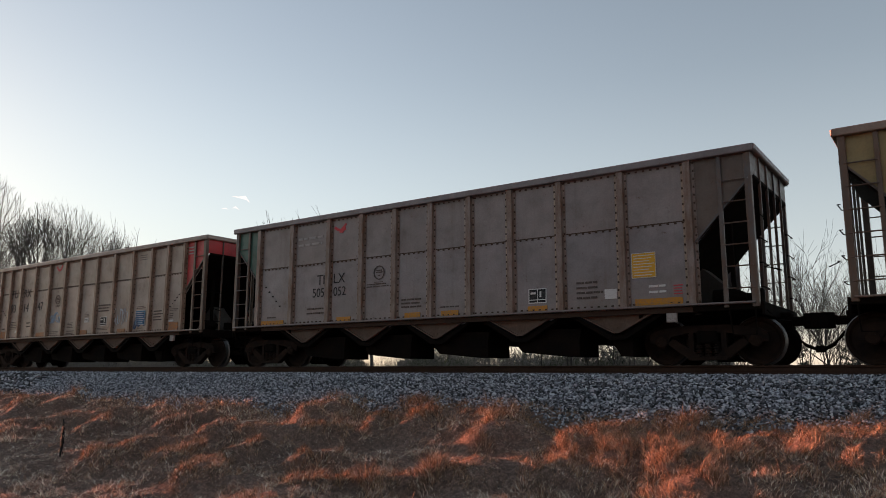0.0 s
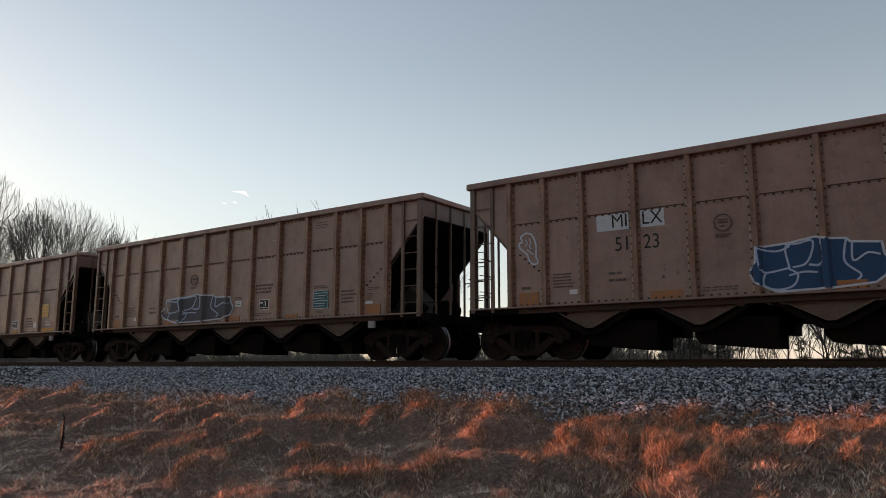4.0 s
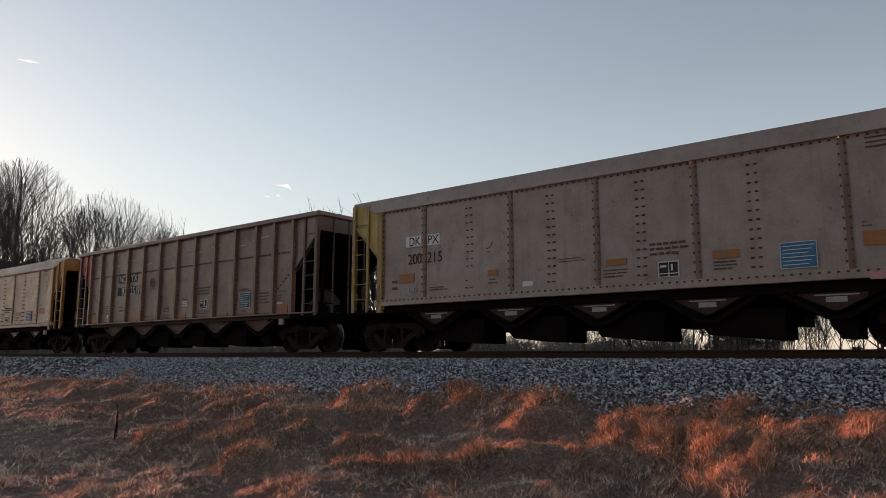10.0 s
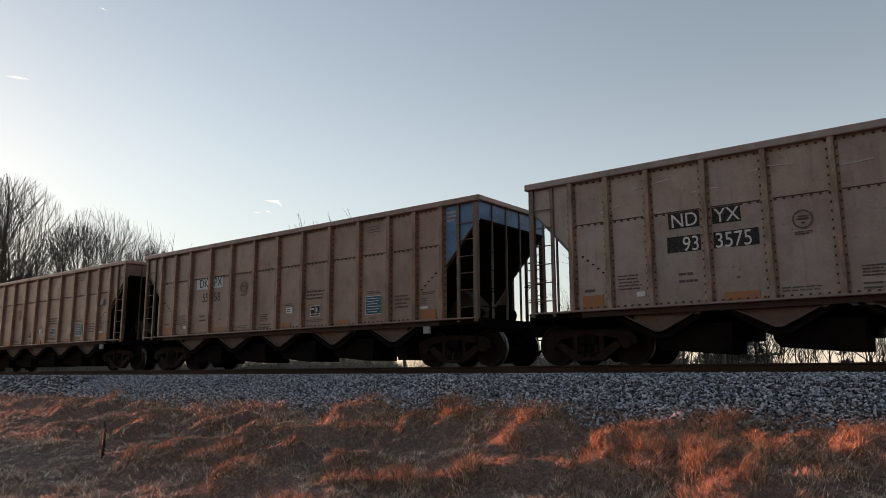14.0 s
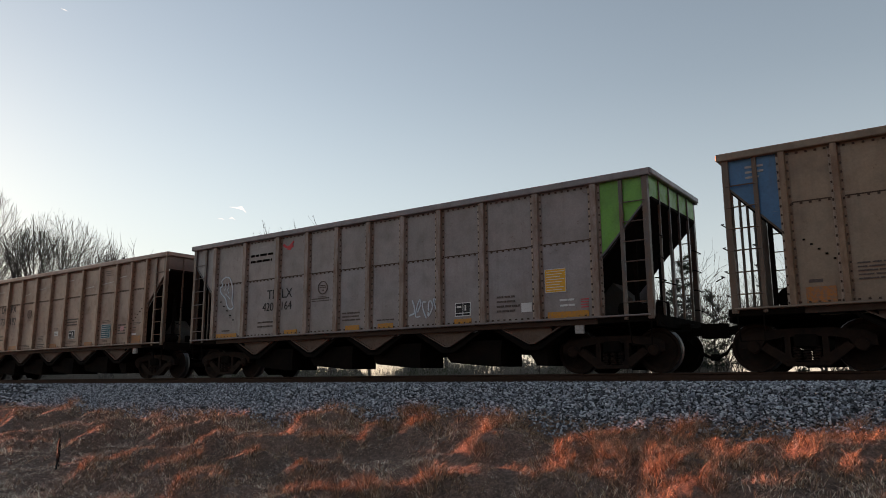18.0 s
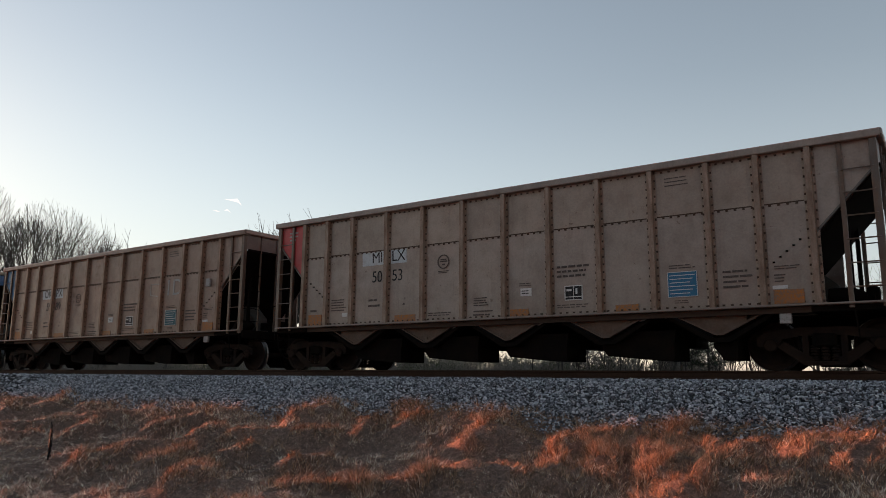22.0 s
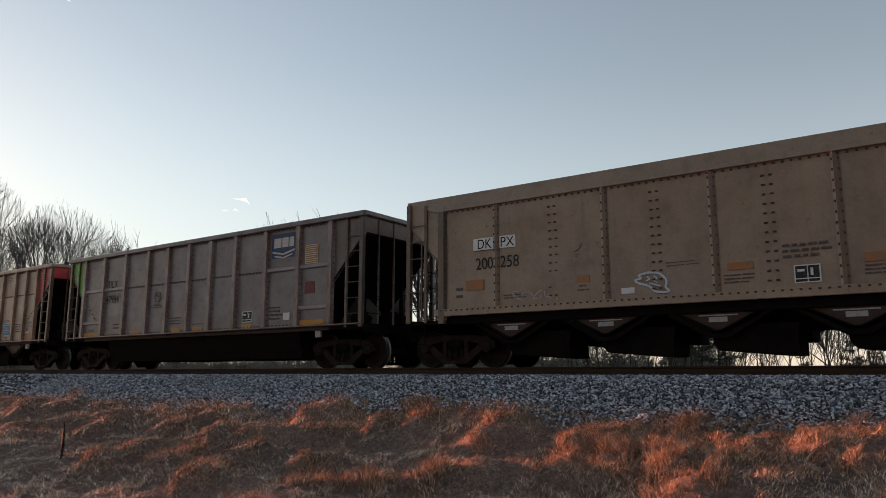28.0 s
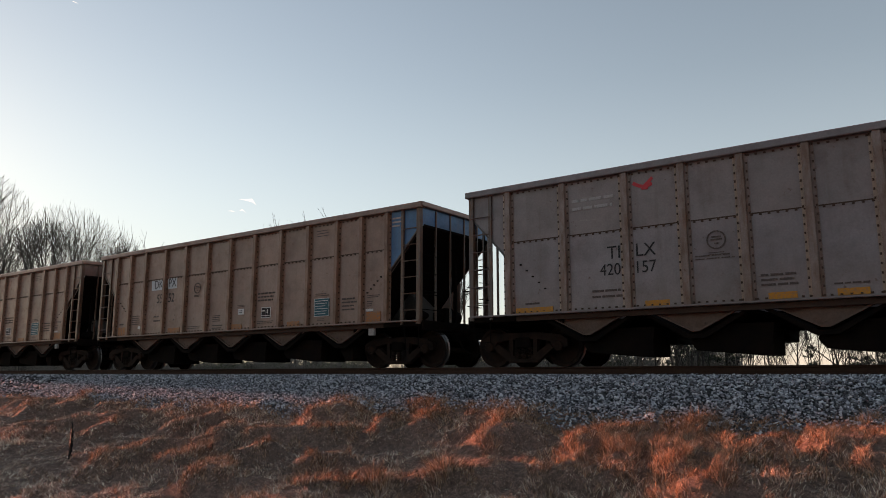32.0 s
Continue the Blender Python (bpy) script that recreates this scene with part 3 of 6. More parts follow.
def crown_tree(seed, height, wide, foot, limbs, fine=6, least=0.02, lift=0.25):
    """A bare tree whose straight limbs fan out from low down and fork to a rounded crown: wide is its half width, foot where it forks."""
    r = random.Random(seed)
    geo = [Geo(), Geo(), Geo()]
    base = Vector((0, 0, height * foot))
    tall = height * (1 - foot)

    def reach(p, d):
        """How far the crown goes on from p along d."""
        q, e = p - base, Vector((1 / wide, 1 / wide, 1 / tall))
        q, v = Vector((q.x * e.x, q.y * e.y, q.z * e.z)), Vector((d.x * e.x, d.y * e.y, d.z * e.z))
        a, b, c = v.dot(v), 2 * q.dot(v), q.dot(q) - 1
        return max(0.0, (-b + math.sqrt(max(b * b - 4 * a * c, 0))) / (2 * a))

    def grow(p, d, thick, level):
        far = reach(p, d) * r.uniform(0.86, 1.06)
        if far < 0.25:
            return
        last = level >= fine
        long = far * (1.0 if last else (r.uniform(0.26, 0.42) if level else r.uniform(0.18, 0.32)))
        side = Vector((r.gauss(0, 1), r.gauss(0, 1), r.gauss(0, 0.5))) * (0.04 * long)
        e = p + d * long + Vector((0, 0, 0.05 * long))
        geo[0 if level == 0 else (1 if level < 3 else 2)].tube([p, p.lerp(e, 0.5) + side, e], max(thick, least * (1.0 if level < 4 else 0.75)), 6 if level < 2 else (4 if level < 3 else 3), max(thick * 0.72, least * 0.7))
        if last:
            return
        way = (e - p).normalized()
        for k in range(2 if r.random() < 0.45 else 3):
            bend = math.tan(r.uniform(0.1, 0.28) if k == 0 else r.uniform(0.38, 0.85))
            off = way.cross(Vector((r.gauss(0, 1), r.gauss(0, 1), r.gauss(0, 1)))).normalized()
            out = (e - base).normalized()
            grow(e if k == 0 else p.lerp(e, r.uniform(0.55, 1.0)), (way + off * bend + out * 0.14 + Vector((0, 0, 0.07))).normalized(), thick * (0.78 if k == 0 else 0.55), level + 1)

    geo[0].tube([(0, 0, -0.4), tuple(base * 0.5 + Vector((0.12, 0.08, 0))), tuple(base)], height * 0.017, 8, height * 0.014)
    for i in range(limbs):
        a = 6.283 * (i + r.uniform(-0.3, 0.3)) / limbs
        t = 0.12 + 1.15 * ((i * 0.618) % 1.0)
        d = Vector((math.sin(t) * math.cos(a), math.sin(t) * math.sin(a), math.cos(t) + lift)).normalized()
        grow(base - Vector((0, 0, height * foot * 0.35 * r.random())), d, height * r.uniform(0.006, 0.009), 0)
    tree = new("bare_tree")
    for nm, g, mat in (("trunk", geo[0], BARK), ("branchwork", geo[1], BARK), ("crown", geo[2], TWIG)):
        part(nm, g, mat, tree)
    return tree


WOOD = "bare winter trees behind the track"
domes = [crown_tree(s, 20, w, 0.22, 8, 5, 0.0075, 0.15) for s, w in ((2, 10.0), (5, 9.0))]
vases = [crown_tree(s, 30, w, 0.2, 7, 5, 0.0095, 0.40) for s, w in ((7, 12.0), (8, 12.0), (9, 10.5))]
lab = "leafless grey tree with a rounded fine-twigged crown"
for x, y, top, turn, kind in ((-105, 36, 24.8, 0.3, 0), (-123, 42, 26.0, 1.9, 1), (-94, 40, 17.0, 2.2, 1)):
    place(domes[kind], x, y, turn, (top + 0.4) / 20, None, lab, "tree", WOOD)
lab = "tall leafless tree with upswept branches and fine twigs"
for x, y, top, turn, kind in ((-136, 36, 32.6, 0.8, 0), (-153, 40, 34.4, 4.4, 2), (-171, 40, 37.0, 1.4, 1), (-192, 44, 38.0, 2.0, 2)):
    place(vases[kind], x, y, turn, (top + 3.0) / 30, None, lab, "tree", WOOD)
retire(*domes, *vases)
slim = [bare_tree(s, 10, 3, 0.5, (15, 6, 4), trunk=0.75, least=0.011, ratio=0.5) for s in (11, 12, 13)]
lab = "slender leafless tree with upright branches"
for i, (x, y, h) in enumerate(((-84.2, 34, 20.2), (-81.0, 34, 19.0), (-86.5, 35, 17.8), (-89.5, 36, 18.6), (-79.3, 34, 16.8), (-48.6, 30, 16.0), (-46.7, 30, 15.4), (-45.2, 31, 14.9), (-43.9, 30, 14.9), (-41.3, 30, 14.4),
                               (-39.5, 30, 14.2), (-33.2, 30, 12.9), (-60, 36, 12.4), (-66, 35, 12.8), (-55, 34, 12.2), (-31.8, 30, 12.4), (-50.5, 31, 13.4))):
    place(slim[i % 3], x, y, i * 1.3, h / 10, None, lab, "tree", WOOD)
sapling = [bare_tree(s, 5, 3, 0.6, (11, 5, 3), "bare_sapling", 0.8, 0.0055, 0.007) for s in (21, 22, 23, 24)]
rnd = random.Random(4)
lab = "thin leafless sapling in the brush"
for x, y, h in ((-5.1, 12, 6.6), (-3.6, 11, 5.2), (-6.4, 13, 5.6), (-2.2, 13, 6.0), (-1.0, 11.5, 5.0), (-7.6, 14.5, 6.0), (0.6, 12.5, 5.6), (-4.3, 14, 7.0)):
    place(sapling[rnd.randrange(4)], x, y, rnd.uniform(0, 6), h / 5, None, lab, "tree", "saplings beyond the track")
for i in range(40):
    x = -15.5 + i * 0.43 + rnd.uniform(-0.3, 0.3)
    place(sapling[i % 4], x, rnd.uniform(11.5, 16.5), rnd.uniform(0, 6), rnd.uniform(0.75, 1.0) * (1.38 if i < 19 else 1.2), None, lab, "tree", "saplings beyond the track")
for i in range(24):
    x = rnd.uniform(-70, 6)
    y = rnd.uniform(13, 30)
    place(sapling[i % 4], x, y, rnd.uniform(0, 6), rnd.uniform(0.5, 1.05), None, lab, "tree", "saplings beyond the track")
retire(*slim, *sapling)


def pine(seed, height):
    r = random.Random(seed)
    tree = new("pine_tree")
    part("trunk", Geo().tube([(0, 0, -0.3), (0.05, 0.02, height * 0.5), (0, 0, height)], height * 0.014, 7, 0.02), BARK, tree)
    bough, tuft = Geo(), Geo()
    for i in range(int(height * 9)):
        z = height * r.uniform(0.12, 0.98)
        reach = (height - z) * 0.30 * r.uniform(0.6, 1.15) + 0.25
        a = r.uniform(0, 6.283)
        e = Vector((math.cos(a) * reach, math.sin(a) * reach, z + reach * r.uniform(0.05, 0.5)))
        bough.tube([(0, 0, z), tuple(Vector((0, 0, z)).lerp(e, 0.6)), tuple(e)], 0.022, 4, 0.008)
        for k in range(6):
            c = Vector((0, 0, z)).lerp(e, r.uniform(0.35, 1.0))
            for j in range(14):
                d = Vector((r.gauss(0, 1), r.gauss(0, 1), r.gauss(0.35, 0.8))).normalized() * r.uniform(0.12, 0.24)
                w = d.orthogonal().normalized() * 0.010
                tuft.add([c - w, c + w, c + d], [(0, 1, 2)])
    part("branchwork", bough, BARK, tree)
    part("needles", tuft, NEEDLE, tree, "dark green pine needles")
    return tree


pines = [pine(3, 6.0), pine(8, 3.0)]
for i, (x, y, k, s) in enumerate(((-9.7, 16, 0, 1.14), (-10.9, 18.5, 0, 1.0), (-8.9, 17.5, 0, 0.9), (1.2, 15, 1, 0.75), (-0.6, 16.5, 1, 0.8), (2.6, 14.5, 1, 0.7), (-3.0, 17.5, 1, 0.7), (-15.0, 21, 1, 0.8), (-5.7, 18, 1, 0.8), (-3.9, 18.5, 1, 0.85), (-12.5, 22, 1, 0.9))):
    place(pines[k], x, y, i * 1.7, s, None, "young dark green pine tree among bare saplings", "tree", "pines beyond the track")
retire(*pines)


def brush(name, n, x0, x1, y0, y1, hmin, hmax, seed, label, gap=None):
    """Dense dead stems and weeds, each a thin leaning three-sided stalk."""
    r = np.random.default_rng(seed)
    x, y = r.uniform(x0, x1, n), r.uniform(y0, y1, n)
    if gap is not None:
        keep = r.random(n) > gap(x, y)
        x, y = x[keep], y[keep]
    n = len(x)
    z = ground_z(x, y) - 0.05
    h = r.uniform(hmin, hmax, n) * (0.75 + 0.4 * waves(x, y, 3.0, 31, 2))
    w = r.uniform(0.006, 0.02, n)
    lean = r.normal(0, 0.16, (n, 2)) * h[:, None]
    a = r.uniform(0, 6.283, n)
    v = np.zeros((n, 6, 3))
    for k in range(3):
        c, s = np.cos(a + 2.0944 * k) * w, np.sin(a + 2.0944 * k) * w
        v[:, k] = np.stack([x + c, y + s, z], 1)
        v[:, 3 + k] = np.stack([x + lean[:, 0] + c * 0.3, y + lean[:, 1] + s * 0.3, z + h], 1)
    quad = np.array([(0, 1, 4, 3), (1, 2, 5, 4), (2, 0, 3, 5)])
    f = (quad[None] + 6 * np.arange(n)[:, None, None]).reshape(-1, 4)
    return tagged(new(name, raw_mesh(name, v.reshape(-1, 3), f, STEM)), label, "brush", kind="stuff")


def openings(x, y):
    """Thin places in the brush where the low sky shows through."""
    u = x * 15.6 / (y + 15.6)          # where it stands as seen from the bank's foot
    low = smooth(-4.15, -3.75, u) * (1 - 0.55 * smooth(-2.3, -1.9, u)) + np.exp(-((u + 5.5) / 0.22) ** 2) * 0.5
    return np.clip(np.exp(-((u + 13.2) / 0.8) ** 2) * 0.76 + low * (0.92 + 0.2 * waves(u, u * 0, 0.7, 71, 2)), 0, 0.97)


brush("brush", 34000, -75, 10, 13, 34, 0.9, 2.4, 41, "tangled grey-brown winter brush beyond the track", openings)
brush("brush", 9000, -75, 10, 9, 30, 0.3, 0.9, 42, "low dead weeds beyond the track")
brush("brush", 9000, -180, -40, 32, 60, 1.0, 3.0, 43, "tangled grey-brown winter brush beyond the track")


BRUSH = bark_material("grey_brush", (0.17, 0.15, 0.13))


def shrubbery(n, x0, x1, y0, y1, tall, seed, mat, label, size=1.0):
    """A dense low tangle: countless small slender leaves and twig ends heaped into uneven mounds."""
    r = np.random.default_rng(seed)
    x, y = r.uniform(x0, x1, n), r.uniform(y0, y1, n)
    top = tall * (0.7 + 0.55 * waves(x, y, 2.6, seed, 3)) * (1 - openings(x, y))
    keep = top > 0.25
    x, y, top = x[keep], y[keep], top[keep]
    n = len(x)
    z = ground_z(x, y) + top * r.random(n) ** 0.7
    d = r.normal(0, 1, (n, 3)) * np.array([0.6, 0.6, 1.0]) + np.array([0, 0, 0.5])
    d *= (size * r.uniform(0.08, 0.30, n) / np.linalg.norm(d, axis=1))[:, None]
    w = np.cross(d, r.normal(0, 1, (n, 3)))
    w *= (size * r.uniform(0.010, 0.028, n) / np.linalg.norm(w, axis=1))[:, None]
    p = np.stack([x, y, z], 1)
    v = np.stack([p - w, p + w, p + d], 1).reshape(-1, 3)
    return tagged(new("brush", raw_mesh("brush", v, np.arange(3 * n).reshape(-1, 3), mat)), label, "brush", kind="stuff")


shrubbery(70000, -110, 20, 33, 44, 2.9, 66, BRUSH, "dense grey-brown thicket beyond the track", 2.6)
CEDAR = bark_material("dull_green_leaves", (0.07, 0.075, 0.04))
shrubbery(90000, -70, 10, 17, 30, 2.4, 64, STEM, "tangled grey-brown undergrowth beyond the track")
shrubbery(60000, -45, 10, 14, 26, 2.0, 65, CEDAR, "dull green evergreen undergrowth beyond the track")
brush("brush", 700, -62, -26, 22, 33, 1.4, 3.4, 45, "sparse tall grey stems beyond the track")
brush("brush", 1300, -34, 10, 12, 28, 1.2, 3.4, 44, "sparse tall grey stems beyond the track")


def unseen_wood(rows, x0, x1, turn=False):
    """Unseen woods added to close the field and hold off low light: an uneven dark mass of stems and twigs."""
    xs = np.arange(x0, x1, 2.5)
    r = np.random.default_rng(77)
    v, f = [], []
    for row, (y, base) in enumerate(rows):
        h = base + 3.0 * waves(xs, xs * 0 + row, 14.0, 50 + row, 3) + r.uniform(-1, 1, len(xs))
        n = len(v)
        for x, t in zip(xs, h):
            yy = y + r.uniform(-1.5, 1.5)
            v += [(x, yy, -3), (x + r.uniform(-1, 1), yy + 0.8, t), (x, yy - 3, -3)]
        for i in range(len(xs) - 1):
            a = n + 3 * i
            f += [(a, a + 3, a + 4, a + 1), (a + 2, a + 1, a + 4, a + 5)]
    if turn:
        v = [(b, a, c) for a, b, c in v]
    return tagged(new("backdrop", raw_mesh("backdrop", v, f, TWIG)), "added unseen dark leafless wood round the field", "wood", kind="structure")


# added out of view: keeps low sky light off the trucks and car sides
unseen_wood(((-60, 7.0), (-66, 9.0), (-74, 11.0)), -14, 200)
# added out of view, low enough for the car sides to mirror bright sky
unseen_wood(((-170, 4.0), (-182, 5.0)), -330, -10)
# added out of view: tall enough to shade the brush beyond the track
unseen_wood(((-235, 25.0), (-242, 28.0)), 10, 120, True)


def cloud_material():
    m = Nodes("lit_cloud")
    m.put(m.bsdf.inputs["Emission Color"], (0.94, 0.97, 1.0))
    m.put(m.bsdf.inputs["Emission Strength"], 0.43)
    m.put(m.bsdf.inputs["Specular IOR Level"], 0.0)
    return m.done((0.0, 0.0, 0.0), 1.0)


CLOUD = cloud_material()


def cloud(az, el, pts):
    """A small far wisp: az degrees left of straight across, el degrees up; an outline in degrees, drawn a little thick."""
    d, out = 3500.0, Geo()
    f = Matrix.Rotation(radians(az), 3, "Z") @ Matrix.Rotation(radians(el), 3, "X")
    prof = [f @ Vector((d * math.tan(radians(a)), d, d * math.tan(radians(b)))) for a, b in pts]
    back = [p * 1.01 for p in prof]
    n = len(prof)
    out.add([p + Vector(EYE) for p in prof + back], [tuple(range(n)), tuple(range(n, 2 * n))[::-1]] + [(i, (i + 1) % n, n + (i + 1) % n, n + i) for i in range(n)])
    ob = new("cloud", out.mesh("cloud", CLOUD))
    ob.visible_shadow = False
    tagged(ob, "tiny bright wisp of cloud", "cloud", "wisps of cloud", "structure")


cloud(51.23, 12.98, [(-0.9, 0.12), (-0.3, 0.14), (0.1, 0.22), (0.45, -0.28), (0.15, -0.08), (-0.3, 0.02)])
cloud(51.9, 12.25, [(-0.15, -0.05), (0.05, 0.12), (0.35, -0.14), (0.1, -0.02)])
cloud(52.6, 12.15, [(-0.3, 0.0), (0.0, 0.06), (0.25, -0.05), (0.0, -0.02)])
cloud(69.67, 19.86, [(-0.7, 0.0), (0.0, 0.1), (0.7, 0.02), (0.1, -0.06)])
cloud(64.6, 25.4, [(-0.2, 0.05), (0.05, 0.035), (0.25, -0.06), (0.05, -0.02)])


# a dead weed stalk standing in the grass; its shade is put into the colour
WEED = bark_material("rotted_weed", (0.006, 0.005, 0.004))


def weed(x, y):
    z = float(ground_z(np.array([x], float), np.array([y], float))[0])
    ob = new("weed_stalk")
    ob.location = (x, y, z - 0.05)
    part("stalk", Geo().tube([(-0.03, 0, 0), (0.0, 0, 0.3), (0.015, 0, 0.62), (-0.02, 0, 0.68)], 0.013, 5, 0.008), WEED, ob)
    g = Geo()
    r = random.Random(5)
    for i in range(90):
        zz = r.uniform(0.15, 0.6)
        a = r.uniform(0, 6.283)
        d = Vector((math.cos(a) * 0.03, math.sin(a) * 0.03, -r.uniform(0.02, 0.12)))
        p = Vector((0.01, 0, zz))
        g.add([p, p + d + Vector((0.014, 0, 0.01)), p + d - Vector((0.014, 0, 0))], [(0, 1, 2)])
    part("dry_leaves", g, WEED, ob, "shrivelled dark leaves")
    tagged(ob, "dark dead weed stalk standing in short grass", "weed")


weed(-12.9, -8.9)


# ---- the train: hopper cars ----
PITCH, HALF = 16.18, 7.4     # coupled length; half length of the body


def wheel_geo(y):
    s = 1 if y > 0 else -1
    prof = [(0.10, 0.09), (0.14, 0.075), (0.36, 0.035), (0.40, 0.065), (0.455, 0.065), (0.457, -0.04), (0.485, -0.055), (0.485, -0.075), (0.40, -0.07), (0.36, -0.02), (0.14, -0.07), (0.10, -0.08)]
    return Geo().lathe([(r, y + s * o) for r, o in prof], (0, 0, 0), "y", 28)


def wheel_mesh(s):
    """Wheel with its bright tread as a second material."""
    me = wheel_geo(0.755 * s).mesh("wheel", FRAME, True)
    me.materials.append(TREAD)
    for p in me.polygons:
        if all((me.vertices[i].co.x ** 2 + me.vertices[i].co.z ** 2) ** 0.5 > 0.45 for i in p.vertices):
            p.material_index = 1
    return me


def axle_geo():
    g = Geo().tube([(0, -1.05, 0), (0, 1.05, 0)], 0.075, 12)
    for s in (-1, 1):
        g.lathe([(0.12, 0.96 * s), (0.12, 1.11 * s), (0.10, 1.13 * s)], (0, 0, 0), "y", 14)
        for k in range(3):
            a = 2.0944 * k
            g.box(0.06 * math.cos(a) - 0.016, 0.06 * math.cos(a) + 0.016, 1.12 * s, 1.15 * s, 0.06 * math.sin(a) - 0.016, 0.06 * math.sin(a) + 0.016)
    return g


WHEEL = {s: wheel_mesh(s) for s in (-1, 1)}
AXLE = axle_geo().mesh("wheelset", FRAME, True)


def side_frame_geo(xc, s):
    """One cast side frame: arched top, sloping arms to the journal boxes, spring seat below."""
    g = Geo()
    y0, y1 = 0.93 * s, 1.09 * s
    top = [(-1.12, 0.60), (-1.12, 0.44), (-0.78, 0.40), (-0.70, 0.56), (-0.36, 0.62), (0.36, 0.62), (0.70, 0.56), (0.78, 0.40), (1.12, 0.44), (1.12, 0.60), (0.95, 0.70), (0.4, 0.77), (-0.4, 0.77), (-0.95, 0.70)]
    g.prism([(xc + a, b) for a, b in top], y0, y1)
    for d in (-1, 1):
        g.prism([(xc + d * a, b) for a, b in ((0.78, 0.42), (0.66, 0.52), (0.20, 0.22), (0.20, 0.09), (0.34, 0.09))], y0, y1)
        g.prism([(xc + d * a, b) for a, b in ((0.26, 0.20), (0.36, 0.26), (0.36, 0.64), (0.26, 0.64))], y0 + 0.01 * s, y1 - 0.01 * s)
    g.box(xc - 0.36, xc + 0.36, y0, y1 + 0.02 * s, 0.09, 0.17, 0.01)
    return g


def springs_geo(xc, s):
    """Three coil springs, each one rippled column, on a common seat."""
    g = Geo()
    for d in (-0.17, 0.0, 0.17):
        prof = []
        for i in range(6):
            prof += [(0.058, 0.17 + i * 0.048), (0.080, 0.182 + i * 0.048), (0.080, 0.196 + i * 0.048), (0.058, 0.208 + i * 0.048)]
        g.lathe(prof, (xc + d, 1.02 * s, 0), "z", 8)
    return g


def truck(car, xc):
    frame_ob = part("truck_bolster", Geo().box(xc - 0.2, xc + 0.2, -1.12, 1.12, 0.42, 0.66, 0.03), DARK, car, "dark cast truck bolster")
    for s in (-1, 1):
        part("side_frame", side_frame_geo(xc, s), FRAME, frame_ob)
        part("spring_nest", springs_geo(xc, s), FRAME, frame_ob, "", True)
    part("brake_beam", Geo().box(xc - 0.32, xc - 0.26, -0.75, 0.75, 0.32, 0.42).box(xc + 0.26, xc + 0.32, -0.75, 0.75, 0.32, 0.42), DARK, frame_ob)
    for d in (-0.89, 0.89):
        ws = part("wheelset", AXLE, None, car, "steel wheelset")
        ws.location = (xc + d, 0, 0.457)
        for s in (-1, 1):
            part("wheel", WHEEL[s], None, ws)


def coupler_geo(d):
    """Coupler head, shank and striker at one end (d: -1 or 1)."""
    g = Geo()
    g.box(d * 7.3, d * 7.62, -0.2, 0.2, 0.66, 1.02, 0.02)
    g.box(d * 7.6, d * 7.86, -0.075, 0.075, 0.76, 0.93, 0.01)
    g.prism([(d * a, b) for a, b in ((7.82, -0.12), (7.95, -0.19), (8.12, -0.17), (8.16, -0.02), (8.06, 0.03), (8.1, 0.14), (7.98, 0.2), (7.84, 0.12))], 0.70, 0.99, "z")
    return g


def hose_geo(d):
    pts = [(d * 7.55, -0.28, 0.72), (d * 7.7, -0.3, 0.55), (d * 7.85, -0.28, 0.38), (d * 8.0, -0.24, 0.31), (d * 8.09, -0.2, 0.30)]
    return Geo().tube(pts, 0.034, 6).box(d * 8.0, d * 8.12, -0.25, -0.15, 0.24, 0.37, 0.02)


